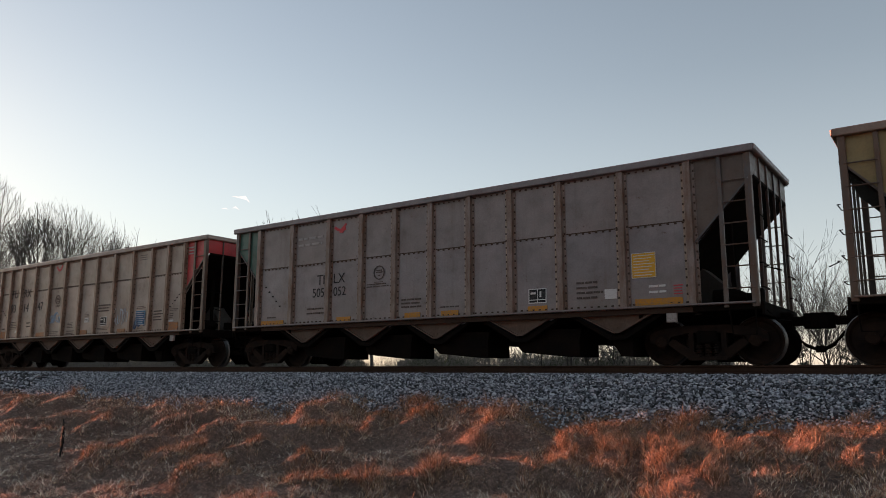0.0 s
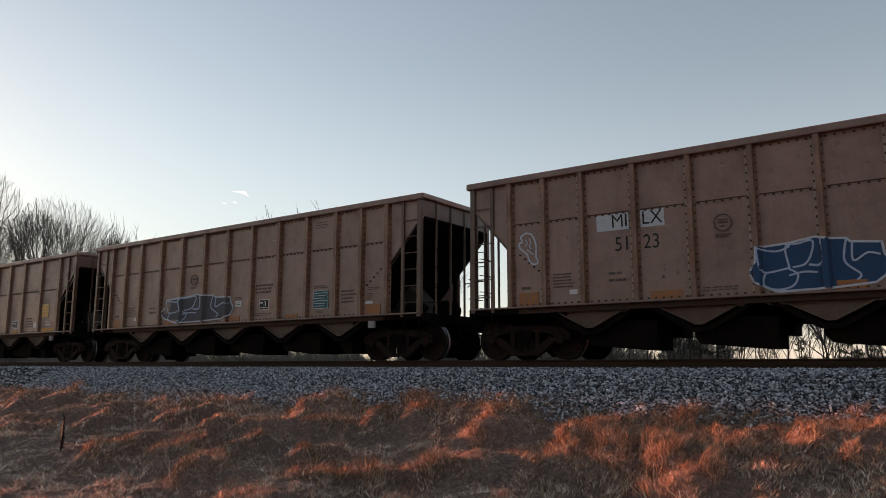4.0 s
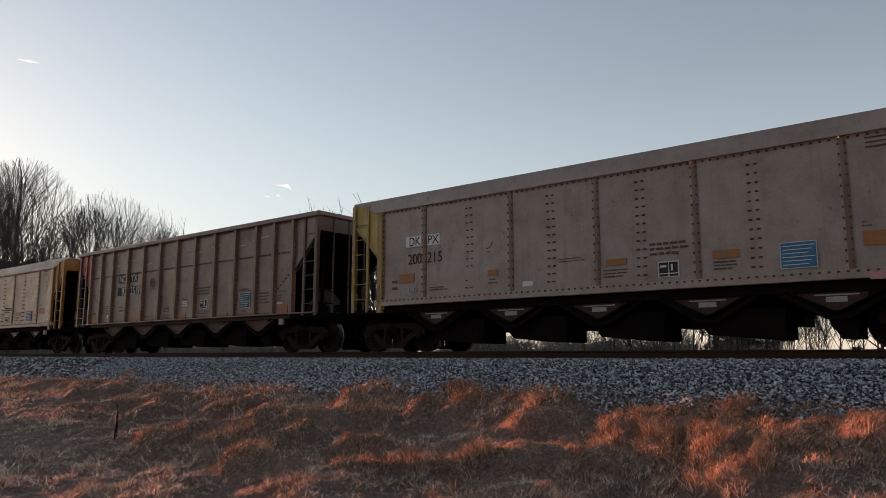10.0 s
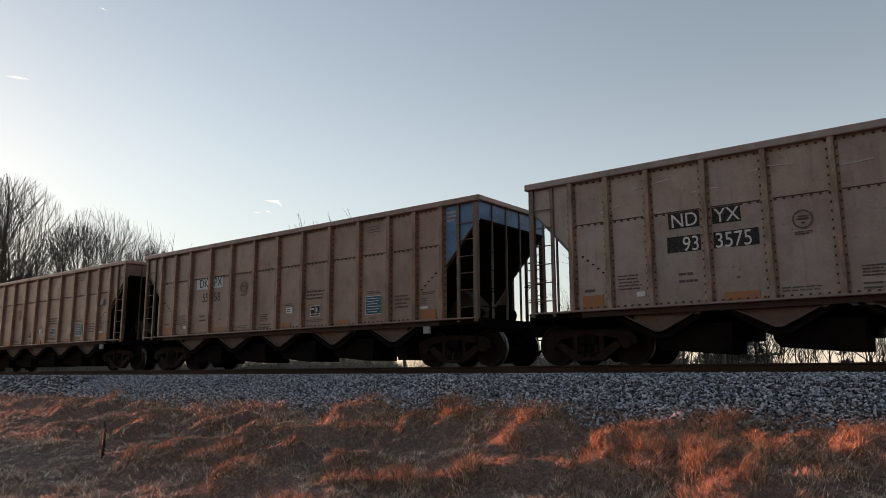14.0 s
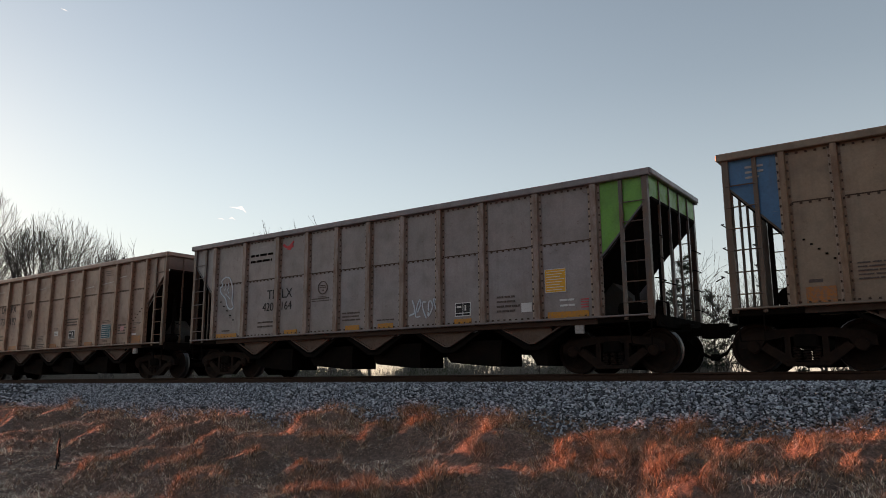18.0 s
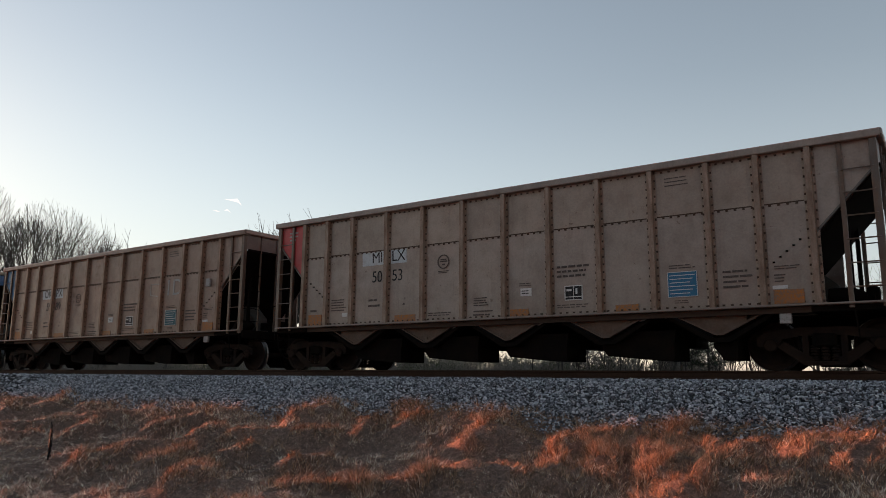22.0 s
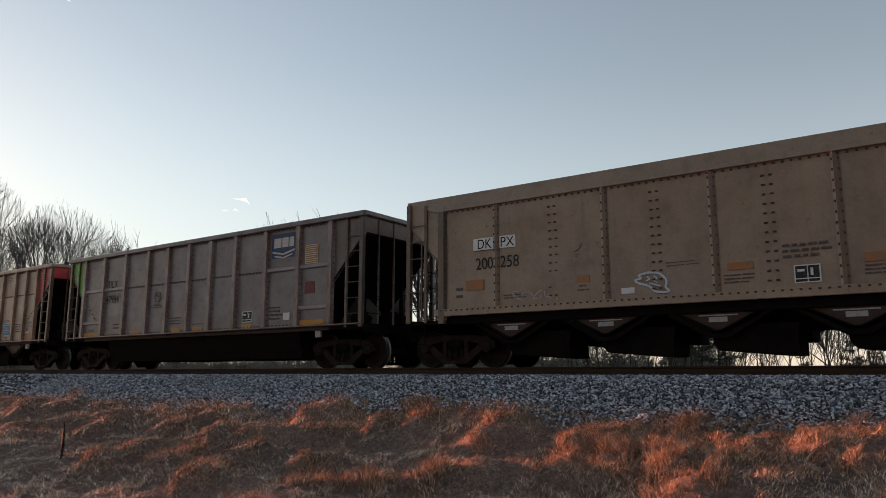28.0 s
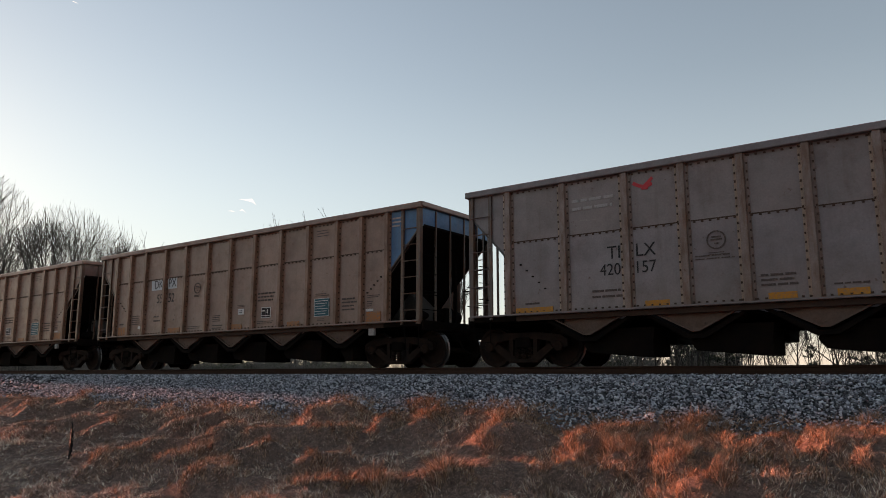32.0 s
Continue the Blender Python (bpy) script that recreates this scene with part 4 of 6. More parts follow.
def end_fittings(car, d, paint_end):
    """All that hangs on one end of a car under the slope sheet. d: which end."""
    e = HALF * d
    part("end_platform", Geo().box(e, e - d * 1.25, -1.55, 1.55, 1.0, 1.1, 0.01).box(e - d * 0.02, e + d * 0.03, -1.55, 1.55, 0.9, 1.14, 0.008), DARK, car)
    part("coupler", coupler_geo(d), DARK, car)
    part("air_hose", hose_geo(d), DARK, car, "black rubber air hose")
    for s in (-1, 1):
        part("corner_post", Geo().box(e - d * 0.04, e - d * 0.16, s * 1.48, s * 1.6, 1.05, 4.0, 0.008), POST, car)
        g = Geo().box(e - d * 0.58, e - d * 0.66, s * 1.53, s * 1.59, 1.05, 3.95, 0.006)
        rungs = [Geo().tube([(e - d * 0.1, s * 1.6, 1.4 + k * 0.41), (e - d * 0.62, s * 1.6, 1.4 + k * 0.41)], 0.014, 5) for k in range(6)]
        if s < 0:
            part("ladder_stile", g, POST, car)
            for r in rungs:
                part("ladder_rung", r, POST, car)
        else:
            for r in rungs:
                g.add(r.v, r.f)
            part("far_ladder", g, POST, car)
        part("sill_step", Geo().tube([(e - d * 0.12, s * 1.55, 1.02), (e - d * 0.14, s * 1.5, 0.55), (e - d * 0.55, s * 1.5, 0.55), (e - d * 0.58, s * 1.55, 1.02)], 0.016, 5), DARK, car)
        for y in (0.32, 0.95):
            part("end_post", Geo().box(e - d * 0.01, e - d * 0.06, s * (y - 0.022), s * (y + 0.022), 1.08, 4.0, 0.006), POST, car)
        part("inner_post", Geo().box(e - d * 0.62, e - d * 0.7, s * 0.75, s * 0.83, 1.08, 2.85, 0.006), DARK, car)
        g = Geo()
        for z in (1.4, 1.85, 2.3, 2.75):
            g.tube([(e + d * 0.0, s * 1.0, z), (e + d * 0.05, s * 1.01, z), (e + d * 0.05, s * 1.53, z), (e, s * 1.54, z)], 0.012, 5)
        part("grab_iron", g, DARK, car)
    part("uncoupling_lever", Geo().tube([(e + d * 0.1, -1.62, 1.75), (e + d * 0.12, -1.3, 1.78), (e + d * 0.3, -1.2, 1.72)], 0.014, 5)
         .tube([(e + d * 0.06, -1.5, 0.98), (e + d * 0.2, -1.35, 0.8), (e + d * 0.22, -0.2, 0.86), (e + d * 0.6, -0.1, 1.0)], 0.014, 5), DARK, car)
    # centre web and braking gear under the slope
    part("shear_plate", Geo().prism([(e - d * 0.75, 1.1), (e - d * 2.4, 1.1), (e - d * 2.4, 1.55), (e - d * 1.45, 2.05), (e - d * 0.95, 1.6)], -0.32, 0.22), WEB, car)
    if d > 0:
        part("brake_cylinder", Geo().lathe([(0.05, -0.32), (0.16, -0.30), (0.17, 0.1), (0.13, 0.16), (0.06, 0.3)], (e - 0.75, -0.75, 1.32), "x", 14), DARK, car, "", True)
        part("air_reservoir", Geo().lathe([(0.08, -0.5), (0.2, -0.44), (0.2, 0.44), (0.08, 0.5)], (e - 0.85, 0.65, 1.36), "y", 14), DARK, car, "", True)
        part("control_valve", Geo().box(e - 0.5, e - 0.3, -0.15, 0.2, 1.1, 1.55, 0.03).box(e - 0.55, e - 0.36, -0.4, -0.15, 1.2, 1.42, 0.02), DARK, car)
    else:
        part("air_reservoir", Geo().lathe([(0.08, -0.5), (0.22, -0.44), (0.22, 0.44), (0.08, 0.5)], (e + 0.85, -0.1, 1.38), "y", 14), DARK, car, "", True)


def slope_geo(d):
    e = HALF * d
    return Geo().prism([(e - d * 0.02, 3.48), (e - d * 0.02, 3.54), (e - d * 2.35, 0.98), (e - d * 2.35, 0.92)], -1.455, 1.455)


def end_sheet(car, d, zt=4.0):
    e = HALF * d
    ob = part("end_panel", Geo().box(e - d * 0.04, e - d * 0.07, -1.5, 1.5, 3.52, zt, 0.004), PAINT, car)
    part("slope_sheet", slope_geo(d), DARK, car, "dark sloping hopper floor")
    for s in (-1, 1):
        part("slope_flange", Geo().prism([(e - d * 0.06, 3.52), (e - d * 0.06, 3.47), (e - d * 1.15, 2.30), (e - d * 1.15, 2.35)], s * 1.47, s * 1.56), PAINT, car)
    return ob


SHEETING = {}                # kind of car: its side sheets and how each is dished


def dish(x, z, x0, x1, z0, z1, bulge):
    """How far a side sheet stands out at a place: a shallow dish with dents, held at its edges."""
    u, w = np.clip((x - x0) / (x1 - x0), 0, 1), np.clip((z - z0) / (z1 - z0), 0, 1)
    hold = 16 * u * (1 - u) * w * (1 - w)
    out = bulge * hold + 0.75 * abs(bulge) * waves(x * 0.8, z, 0.75, 5, 2) * np.sqrt(hold)
    return np.where(out > 0, 0.010 * np.tanh(out / 0.010), out)


def panel_geo(x0, x1, z0, z1, s, bulge, cut=None):
    """A thin side sheet, dished a little and dented by years of coal; cut(x) gives a lower edge."""
    nx, nz = 8, 8
    u, w = np.meshgrid(np.linspace(0, 1, nx + 1), np.linspace(0, 1, nz + 1))
    x = x0 + (x1 - x0) * u
    lo = np.full_like(x, z0) if cut is None else np.maximum(z0, cut(x))
    z = lo + (z1 - lo) * w
    y = 1.535 + dish(x, z, x0, x1, z0, z1, bulge)
    verts = [(a, s * (b - t), c) for t in (0.008, 0.0) for a, b, c in zip(x.ravel(), y.ravel(), z.ravel())]
    faces = []
    n = (nx + 1) * (nz + 1)
    for j in range(nz):
        for i in range(nx):
            a = j * (nx + 1) + i
            faces += [(a, a + 1, a + nx + 2, a + nx + 1), (n + a, n + a + nx + 1, n + a + nx + 2, n + a + 1)]
    ring = [i for i in range(nx + 1)] + [j * (nx + 1) + nx for j in range(1, nz + 1)] + [nz * (nx + 1) + i for i in range(nx - 1, -1, -1)] + [j * (nx + 1) for j in range(nz - 1, 0, -1)]
    for a, b in zip(ring, ring[1:] + ring[:1]):
        faces.append((a, b, n + b, n + a))
    return Geo().add(verts, faces)


def side_sheet(name, car, kind, x0, x1, z0, z1, bulge):
    SHEETING.setdefault(kind, []).append((x0, x1, z0, z1, bulge))
    return part(name, panel_geo(x0, x1, z0, z1, -1, bulge), PAINT, car, "", True)


def rib_geo(x, s, z0, z1, base, hat, depth, pitch=0.16, rivets=True):
    """A hat-shaped side post with its rows of rivets."""
    y = 1.537
    prof = [(-base / 2, y - 0.01), (base / 2, y - 0.01), (base / 2, y + 0.012), (hat / 2 + 0.012, y + 0.014), (hat / 2, y + depth), (-hat / 2, y + depth), (-hat / 2 - 0.012, y + 0.014), (-base / 2, y + 0.012)]
    g = Geo().prism([(x + a, s * b) for a, b in prof], z0, z1, "z")
    g.rivets_from = len(g.f)
    if rivets:
        z = z0 + 0.07
        while z < z1 - 0.03:
            for o in (-1, 1):
                xx = x + o * (base / 2 - 0.022)
                g.box(xx - 0.014, xx + 0.014, s * (y + 0.01), s * (y + 0.03), z - 0.02, z + 0.02)
            z += pitch
    return g


def post_part(name, geo, car):
    """A post: rustier rivets second, and third a painted light on its sunward flank."""
    ob = part(name, geo, POST, car)
    ob.data.materials.append(RIVET)
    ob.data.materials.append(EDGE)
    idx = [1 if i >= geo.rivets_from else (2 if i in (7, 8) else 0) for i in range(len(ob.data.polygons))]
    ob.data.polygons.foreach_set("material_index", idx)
    return ob


def rivet_row(x0, x1, z, s, pitch=0.15, y=1.535):
    g = Geo()
    n = int((x1 - x0) / pitch)
    for i in range(n + 1):
        x = x0 + (x1 - x0) * i / n
        g.box(x - 0.022, x + 0.022, s * y, s * (y + 0.02), z - 0.016, z + 0.016)
    return g


def cut_left(x):
    """Lower edge of the side sheet over the slope, in car coordinates."""
    a = HALF - abs(x)
    return 3.50 - (a - 0.05) * 1.08


def hopper_bays(car, centres, plates, tags=False):
    """V-shaped hoppers with their end plates and drop doors."""
    for xc in centres:
        far = 1.27 if xc < 4 else 0.2        # the last door ends before the truck
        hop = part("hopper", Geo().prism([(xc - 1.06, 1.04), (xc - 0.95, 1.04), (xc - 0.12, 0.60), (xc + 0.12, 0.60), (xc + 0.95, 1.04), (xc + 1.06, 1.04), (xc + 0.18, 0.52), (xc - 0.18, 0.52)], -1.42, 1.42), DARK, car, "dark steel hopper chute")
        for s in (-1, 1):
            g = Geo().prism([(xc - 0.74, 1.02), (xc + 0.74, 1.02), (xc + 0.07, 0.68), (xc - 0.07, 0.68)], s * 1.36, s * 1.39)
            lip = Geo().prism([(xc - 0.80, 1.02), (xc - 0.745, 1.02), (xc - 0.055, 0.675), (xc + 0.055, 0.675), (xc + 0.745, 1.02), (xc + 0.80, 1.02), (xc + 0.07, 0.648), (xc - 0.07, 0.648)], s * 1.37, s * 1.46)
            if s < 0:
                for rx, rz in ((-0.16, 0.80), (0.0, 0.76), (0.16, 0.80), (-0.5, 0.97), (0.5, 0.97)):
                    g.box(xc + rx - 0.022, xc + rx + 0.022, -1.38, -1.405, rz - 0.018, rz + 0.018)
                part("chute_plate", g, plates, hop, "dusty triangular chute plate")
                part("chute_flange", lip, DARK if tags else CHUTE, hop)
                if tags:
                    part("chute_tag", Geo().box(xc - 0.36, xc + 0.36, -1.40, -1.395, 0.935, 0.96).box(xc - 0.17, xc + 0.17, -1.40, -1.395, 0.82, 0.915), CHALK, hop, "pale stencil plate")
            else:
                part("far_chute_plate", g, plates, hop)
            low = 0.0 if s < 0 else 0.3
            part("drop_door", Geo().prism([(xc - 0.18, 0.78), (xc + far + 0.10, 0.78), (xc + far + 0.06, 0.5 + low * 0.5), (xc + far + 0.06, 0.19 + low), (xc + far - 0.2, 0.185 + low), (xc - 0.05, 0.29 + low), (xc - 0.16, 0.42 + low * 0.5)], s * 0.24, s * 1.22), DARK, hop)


def underframe(car):
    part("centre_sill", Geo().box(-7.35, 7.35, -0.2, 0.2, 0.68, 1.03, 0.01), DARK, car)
    for s in (-1, 1):
        part("train_line", Geo().tube([(-6.9, s * 0.9, 0.98), (6.9, s * 0.9, 0.98)], 0.02, 5), DARK, car)
    part("lamp_bracket", Geo().box(5.62, 5.82, -1.52, -1.44, 0.82, 1.0, 0.01), CHALK, car, "pale metal tag bracket")


RIBS_A = (-6.3, -5.45, -4.55, -3.4, -2.27, -1.12, 0.0, 1.12, 2.27, 3.4, 4.5, 5.4, 6.28)
RIBS_C = (-6.3, -4.92, -3.5, -2.32, -1.2, -0.07, 1.05, 2.17, 3.4, 4.8, 6.18)
RIBS_D = (-6.27, -5.0, -3.65, -2.29, -1.18, -0.04, 1.06, 2.24, 3.6, 4.95, 6.2)


def ribbed_car(kind, ribs, base, hat, depth, seam, bottom):
    """A hopper car with outside posts."""
    rnd = random.Random(len(ribs))
    car = new("hopper_car")
    zb, zt = 1.14, 3.97
    for s in (-1, 1):
        part("top_chord", Geo().prism([(s * 1.50, 3.95), (s * 1.65, 3.95), (s * 1.66, 3.965), (s * 1.66, 4.07), (s * 1.645, 4.09), (s * 1.62, 4.1), (s * 1.50, 4.1)], -HALF - 0.02, HALF + 0.02, "x"), PAINT, car)
        part("side_sill", Geo().prism([(s * 1.46, 1.15), (s * 1.645, 1.15), (s * 1.65, 1.128), (s * 1.645, 1.115), (s * 1.50, 1.11), (s * 1.46, 1.11)], -7.3, 7.3, "x"), PAINT, car)
        # the shadow under the lip is put into the web's dark colour
        part("sill_web", Geo().box(-7.28, 7.28, s * 1.42, s * 1.53, 1.0, 1.112), LIP, car, "rusty sill web, darkened for the shade of its lip")
        xs = (-HALF + 0.08, *ribs, HALF - 0.08)
        for i, (a, b) in enumerate(zip(xs, xs[1:])):
            ends = i in (0, len(xs) - 2)
            if s < 0:
                if ends:
                    part("end_bay_panel", panel_geo(a, b, zb, zt, s, 0.0, cut_left), PAINT, car)
                else:
                    side_sheet("upper_panel", car, kind, a, b, seam + 0.01, zt, rnd.uniform(-0.010, 0.012))
                    side_sheet("lower_panel", car, kind, a, b, zb, seam - 0.01, rnd.uniform(-0.028, 0.012))
        if s > 0:
            part("far_side_sheet", Geo().prism([(-7.3, 3.97), (7.3, 3.97), (7.3, 3.55), (6.2, 2.2), (6.2, 1.1), (-6.2, 1.1), (-6.2, 2.2), (-7.3, 3.55)], 1.525, 1.54), PAINT, car)
        if s < 0:
            for x in ribs:
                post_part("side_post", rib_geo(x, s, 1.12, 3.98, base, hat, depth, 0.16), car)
        else:
            g = Geo()
            for x in ribs:
                r = rib_geo(x, s, 1.12, 3.98, base, hat, depth, 0.16, False)
                g.add(r.v, r.f)
            part("far_side_posts", g, PAINT, car)
    part("seam_rivets", rivet_row(-6.2, 6.2, seam - 0.03, -1).box(-6.25, 6.25, -1.530, -1.5385, seam - 0.012, seam + 0.012), RIVET, car)
    part("lower_rivets", rivet_row(-6.2, 6.2, 1.19, -1), RIVET, car)
    part("upper_rivets", rivet_row(-6.2, 6.2, 3.905, -1), RIVET, car)
    for d in (-1, 1):
        end_sheet(car, d)
        part("end_chord", Geo().box(HALF * d + 0.06 * d, HALF * d - 0.1 * d, -1.62, 1.62, 3.97, 4.1, 0.02), PAINT, car)
        end_fittings(car, d, PAINT)
    underframe(car)
    if bottom == "hoppers":
        hopper_bays(car, (-4.5, -2.25, 0.0, 2.3, 4.55), CHUTE)
    else:
        part("tub_floor", Geo().prism([(-1.45, 1.06), (1.45, 1.06), (1.25, 0.27), (-1.25, 0.27)], -4.7, 4.9, "x"), DARK, car, "dark drop-bottom tub between the trucks")
    for x in (-6.25, 6.25):
        truck(car, x)
    return car


def smooth_car():
    """A hopper car with plain riveted sides and a sloped-in upper band."""
    car = new("hopper_car")
    seams = (-6.3, -4.78, -2.14, 0.06, 2.2, 4.84, 6.3)
    rnd = random.Random(9)
    for s in (-1, 1):
        g = Geo()
        g.add([(-6.45, s * 1.61, 3.72), (6.45, s * 1.61, 3.72), (7.42, s * 1.50, 4.1), (-7.42, s * 1.50, 4.1), (-6.45, s * 1.57, 3.72), (6.45, s * 1.57, 3.72), (7.42, s * 1.46, 4.1), (-7.42, s * 1.46, 4.1)],
              [(0, 1, 2, 3), (4, 7, 6, 5), (0, 4, 5, 1), (1, 5, 6, 2), (2, 6, 7, 3), (3, 7, 4, 0)])
        part("upper_band", g, PAINT, car)
        part("side_sill", Geo().box(-6.5, 6.5, s * 1.5, s * 1.6, 1.19, 1.36, 0.01), PAINT, car)
        part("under_rail", Geo().box(-6.3, 6.3, s * 1.36, s * 1.46, 1.0, 1.3, 0.01), DARK, car)
        if s < 0:
            for i, (a, b) in enumerate(zip(seams, seams[1:])):
                side_sheet("side_panel", car, "B", a, b, 1.24, 3.73, rnd.uniform(-0.045, -0.030))
        else:
            part("far_side_sheet", Geo().prism([(-7.3, 3.9), (7.3, 3.9), (7.3, 3.55), (6.2, 2.2), (6.2, 1.1), (-6.2, 1.1), (-6.2, 2.2), (-7.3, 3.55)], 1.525, 1.54), PAINT, car)
        for x in seams[1:-1]:
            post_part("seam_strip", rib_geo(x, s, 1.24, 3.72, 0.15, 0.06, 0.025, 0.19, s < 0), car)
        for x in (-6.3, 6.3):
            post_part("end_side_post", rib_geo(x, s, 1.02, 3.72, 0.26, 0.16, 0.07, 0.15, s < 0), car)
        for d in (-1, 1):
            part("end_bay_panel", panel_geo(d * 6.4, d * 7.34, 1.2, 4.0, s, 0.0, cut_left), PAINT, car)
    for x in (-3.36, -1.08, 1.06, 3.3):
        g = Geo()
        for o in (-0.07, 0.07):
            for k in range(13):
                z = 1.34 + k * 0.178
                g.box(x + o - 0.03, x + o + 0.03, -1.54, -1.572, z - 0.014, z + 0.014)
        part("stiffener_rivets", g, RIVET, car)
    part("upper_rivets", rivet_row(-6.3, 6.3, 3.68, -1, 0.15, 1.54), RIVET, car)
    part("lower_rivets", rivet_row(-6.3, 6.3, 1.32, -1, 0.15, 1.595), RIVET, car)
    for d in (-1, 1):
        end_sheet(car, d, 4.05)
        part("end_chord", Geo().box(HALF * d + 0.03 * d, HALF * d - 0.1 * d, -1.5, 1.5, 4.02, 4.1, 0.02), PAINT, car)
        end_fittings(car, d, PAINT)
    underframe(car)
    hopper_bays(car, (-4.5, -2.25, 0.0, 2.3, 4.55), LIP, True)
    for x in (-6.25, 6.25):
        truck(car, x)
    return car


TYPES = {"A": ribbed_car("A", RIBS_A, 0.21, 0.10, 0.10, 3.0, "hoppers"),
         "C": ribbed_car("C", RIBS_C, 0.27, 0.13, 0.085, 2.78, "hoppers"),
         "D": ribbed_car("D", RIBS_D, 0.22, 0.14, 0.10, 2.78, "tub"),
         "B": smooth_car()}
# ---- signs, stencils and tags on the cars ----
def sheet_material():
    m = Nodes("painted_sheet")
    info = m.node("ObjectInfo")
    n = m.noise(m.obj, 14.0, 6.0, 0.75, m.math("MULTIPLY", info.outputs["Random"], 50.0))
    m.put(m.bsdf.inputs["Specular IOR Level"], 0.2)
    return m.done(m.mix(m.ramp(n, (0.48, 0.0), (0.7, 0.4)), info.outputs["Color"], (0.17, 0.13, 0.11)), 0.5)


SHEET = sheet_material()
DRAB = plain_material("faded_blue_panel", (0.035, 0.062, 0.115), 0.6, 0.5, (0.12, 0.11, 0.11))
MAROON = plain_material("faded_maroon", (0.14, 0.045, 0.04), 0.6, 0.5)
FADED = plain_material("faded_print", (0.085, 0.065, 0.06), 0.7, 0.75, (0.2, 0.15, 0.125))
def flaked_material():
    """Grey side paint with large pale patches where a coat has come off."""
    m = Nodes("flaked_grey_paint")
    info = m.node("ObjectInfo")
    co = m.obj
    a, b = m.noise(co, 1.1, 8.0, 0.62, 3.0), m.noise(co, 18.0, 5.0, 0.7)
    c = m.mix(m.ramp(a, (0.56, 0.0), (0.58, 0.8)), info.outputs["Color"], m.mix(b, (0.30, 0.33, 0.37), (0.50, 0.53, 0.57)))
    c = m.mix(0.3, c, m.ramp(b, (0.3, 0.4), (0.7, 1.0)), "MULTIPLY")
    m.put(m.bsdf.inputs["Specular IOR Level"], 0.25)
    return m.done(c, 0.55)


FLAKED = flaked_material()
FACE = -1.545


def plate(g, x0, x1, y0, y1, z0, z1):
    """A thin plate whose face has enough corners to follow a dented wall; y0 is its outer face."""
    nx, nz = max(1, math.ceil((x1 - x0) / 0.14)), max(1, math.ceil((z1 - z0) / 0.14))
    if nx * nz == 1:
        return g.box(x0, x1, y0, y1, z0, z1)
    verts = [(x0 + (x1 - x0) * i / nx, y, z0 + (z1 - z0) * j / nz) for y in (y0, y1) for j in range(nz + 1) for i in range(nx + 1)]
    n, w = (nx + 1) * (nz + 1), nx + 1
    faces = [(j * w + i, j * w + i + 1, (j + 1) * w + i + 1, (j + 1) * w + i) for j in range(nz) for i in range(nx)]
    ring = [i for i in range(w)] + [j * w + nx for j in range(1, nz + 1)] + [nz * w + i for i in range(nx - 1, -1, -1)] + [j * w for j in range(nz - 1, 0, -1)]
    return g.add(verts, faces + [(a, b, n + b, n + a) for a, b in zip(ring, ring[1:] + ring[:1])])


def flat(g, x0, x1, z0, z1, lift=0.0):
    return plate(g, x0, x1, FACE - lift - 0.004, FACE + 0.012 - lift, z0, z1)


def bars(g, x0, x1, z0, z1, rows, words=3, lift=0.0, fill=0.36):
    """Unreadable small print: rows of plain bars."""
    h = (z1 - z0) / rows
    r = random.Random(int(x0 * 1000 + rows))
    for i in range(rows):
        z = z1 - (i + 0.5) * h
        x, end = x0, x1 - (x1 - x0) * r.uniform(0.0, 0.25)
        while x < end - 0.02:
            w = (x1 - x0) / words * r.uniform(0.5, 1.2)
            flat(g, x, min(x + w, end), z - h * fill / 2, z + h * fill / 2, lift)
            x += w + (x1 - x0) * 0.05
    return g


def swing(pts, n=4):
    """More points along a smooth curve through the given ones."""
    out = []
    for i in range(len(pts) - 1):
        a, b, c, d = pts[max(i - 1, 0)], pts[i], pts[i + 1], pts[min(i + 2, len(pts) - 1)]
        for k in range(n):
            t = k / n
            out.append(tuple(0.5 * (2 * b[j] + (c[j] - a[j]) * t + (2 * a[j] - 5 * b[j] + 4 * c[j] - d[j]) * t * t + (3 * b[j] - a[j] - 3 * c[j] + d[j]) * t ** 3) for j in (0, 1)))
    return out + [tuple(pts[-1])]


def ribbon(g, pts, w, lift=0.002):
    """A painted stroke through points (x, z), mitred at its bends."""
    pts = [Vector(p) for p in pts]
    rim = []
    for i, p in enumerate(pts):
        d = (pts[min(i + 1, len(pts) - 1)] - p).normalized() + (p - pts[max(i - 1, 0)]).normalized()
        d = d.normalized() if d.length > 1e-6 else Vector((1, 0))
        end = d * (w * 0.35) * (-1 if i == 0 else (1 if i == len(pts) - 1 else 0))
        o = Vector((-d.y, d.x)) * (w / 2)
        rim.append((p + end + o, p + end - o))
    y = FACE - lift
    verts = [(q.x, yy, q.y) for yy in (y - 0.003, y + 0.008) for pair in rim for q in pair]
    n = 2 * len(rim)
    faces = [(0, 1, n + 1, n), (n - 2, n - 1, 2 * n - 1, 2 * n - 2)]
    for i in range(0, n - 2, 2):
        faces += [(i, i + 1, i + 3, i + 2), (n + i, n + i + 2, n + i + 3, n + i + 1), (i, i + 2, n + i + 2, n + i), (i + 1, n + i + 1, n + i + 3, i + 3)]
    return g.add(verts, faces)


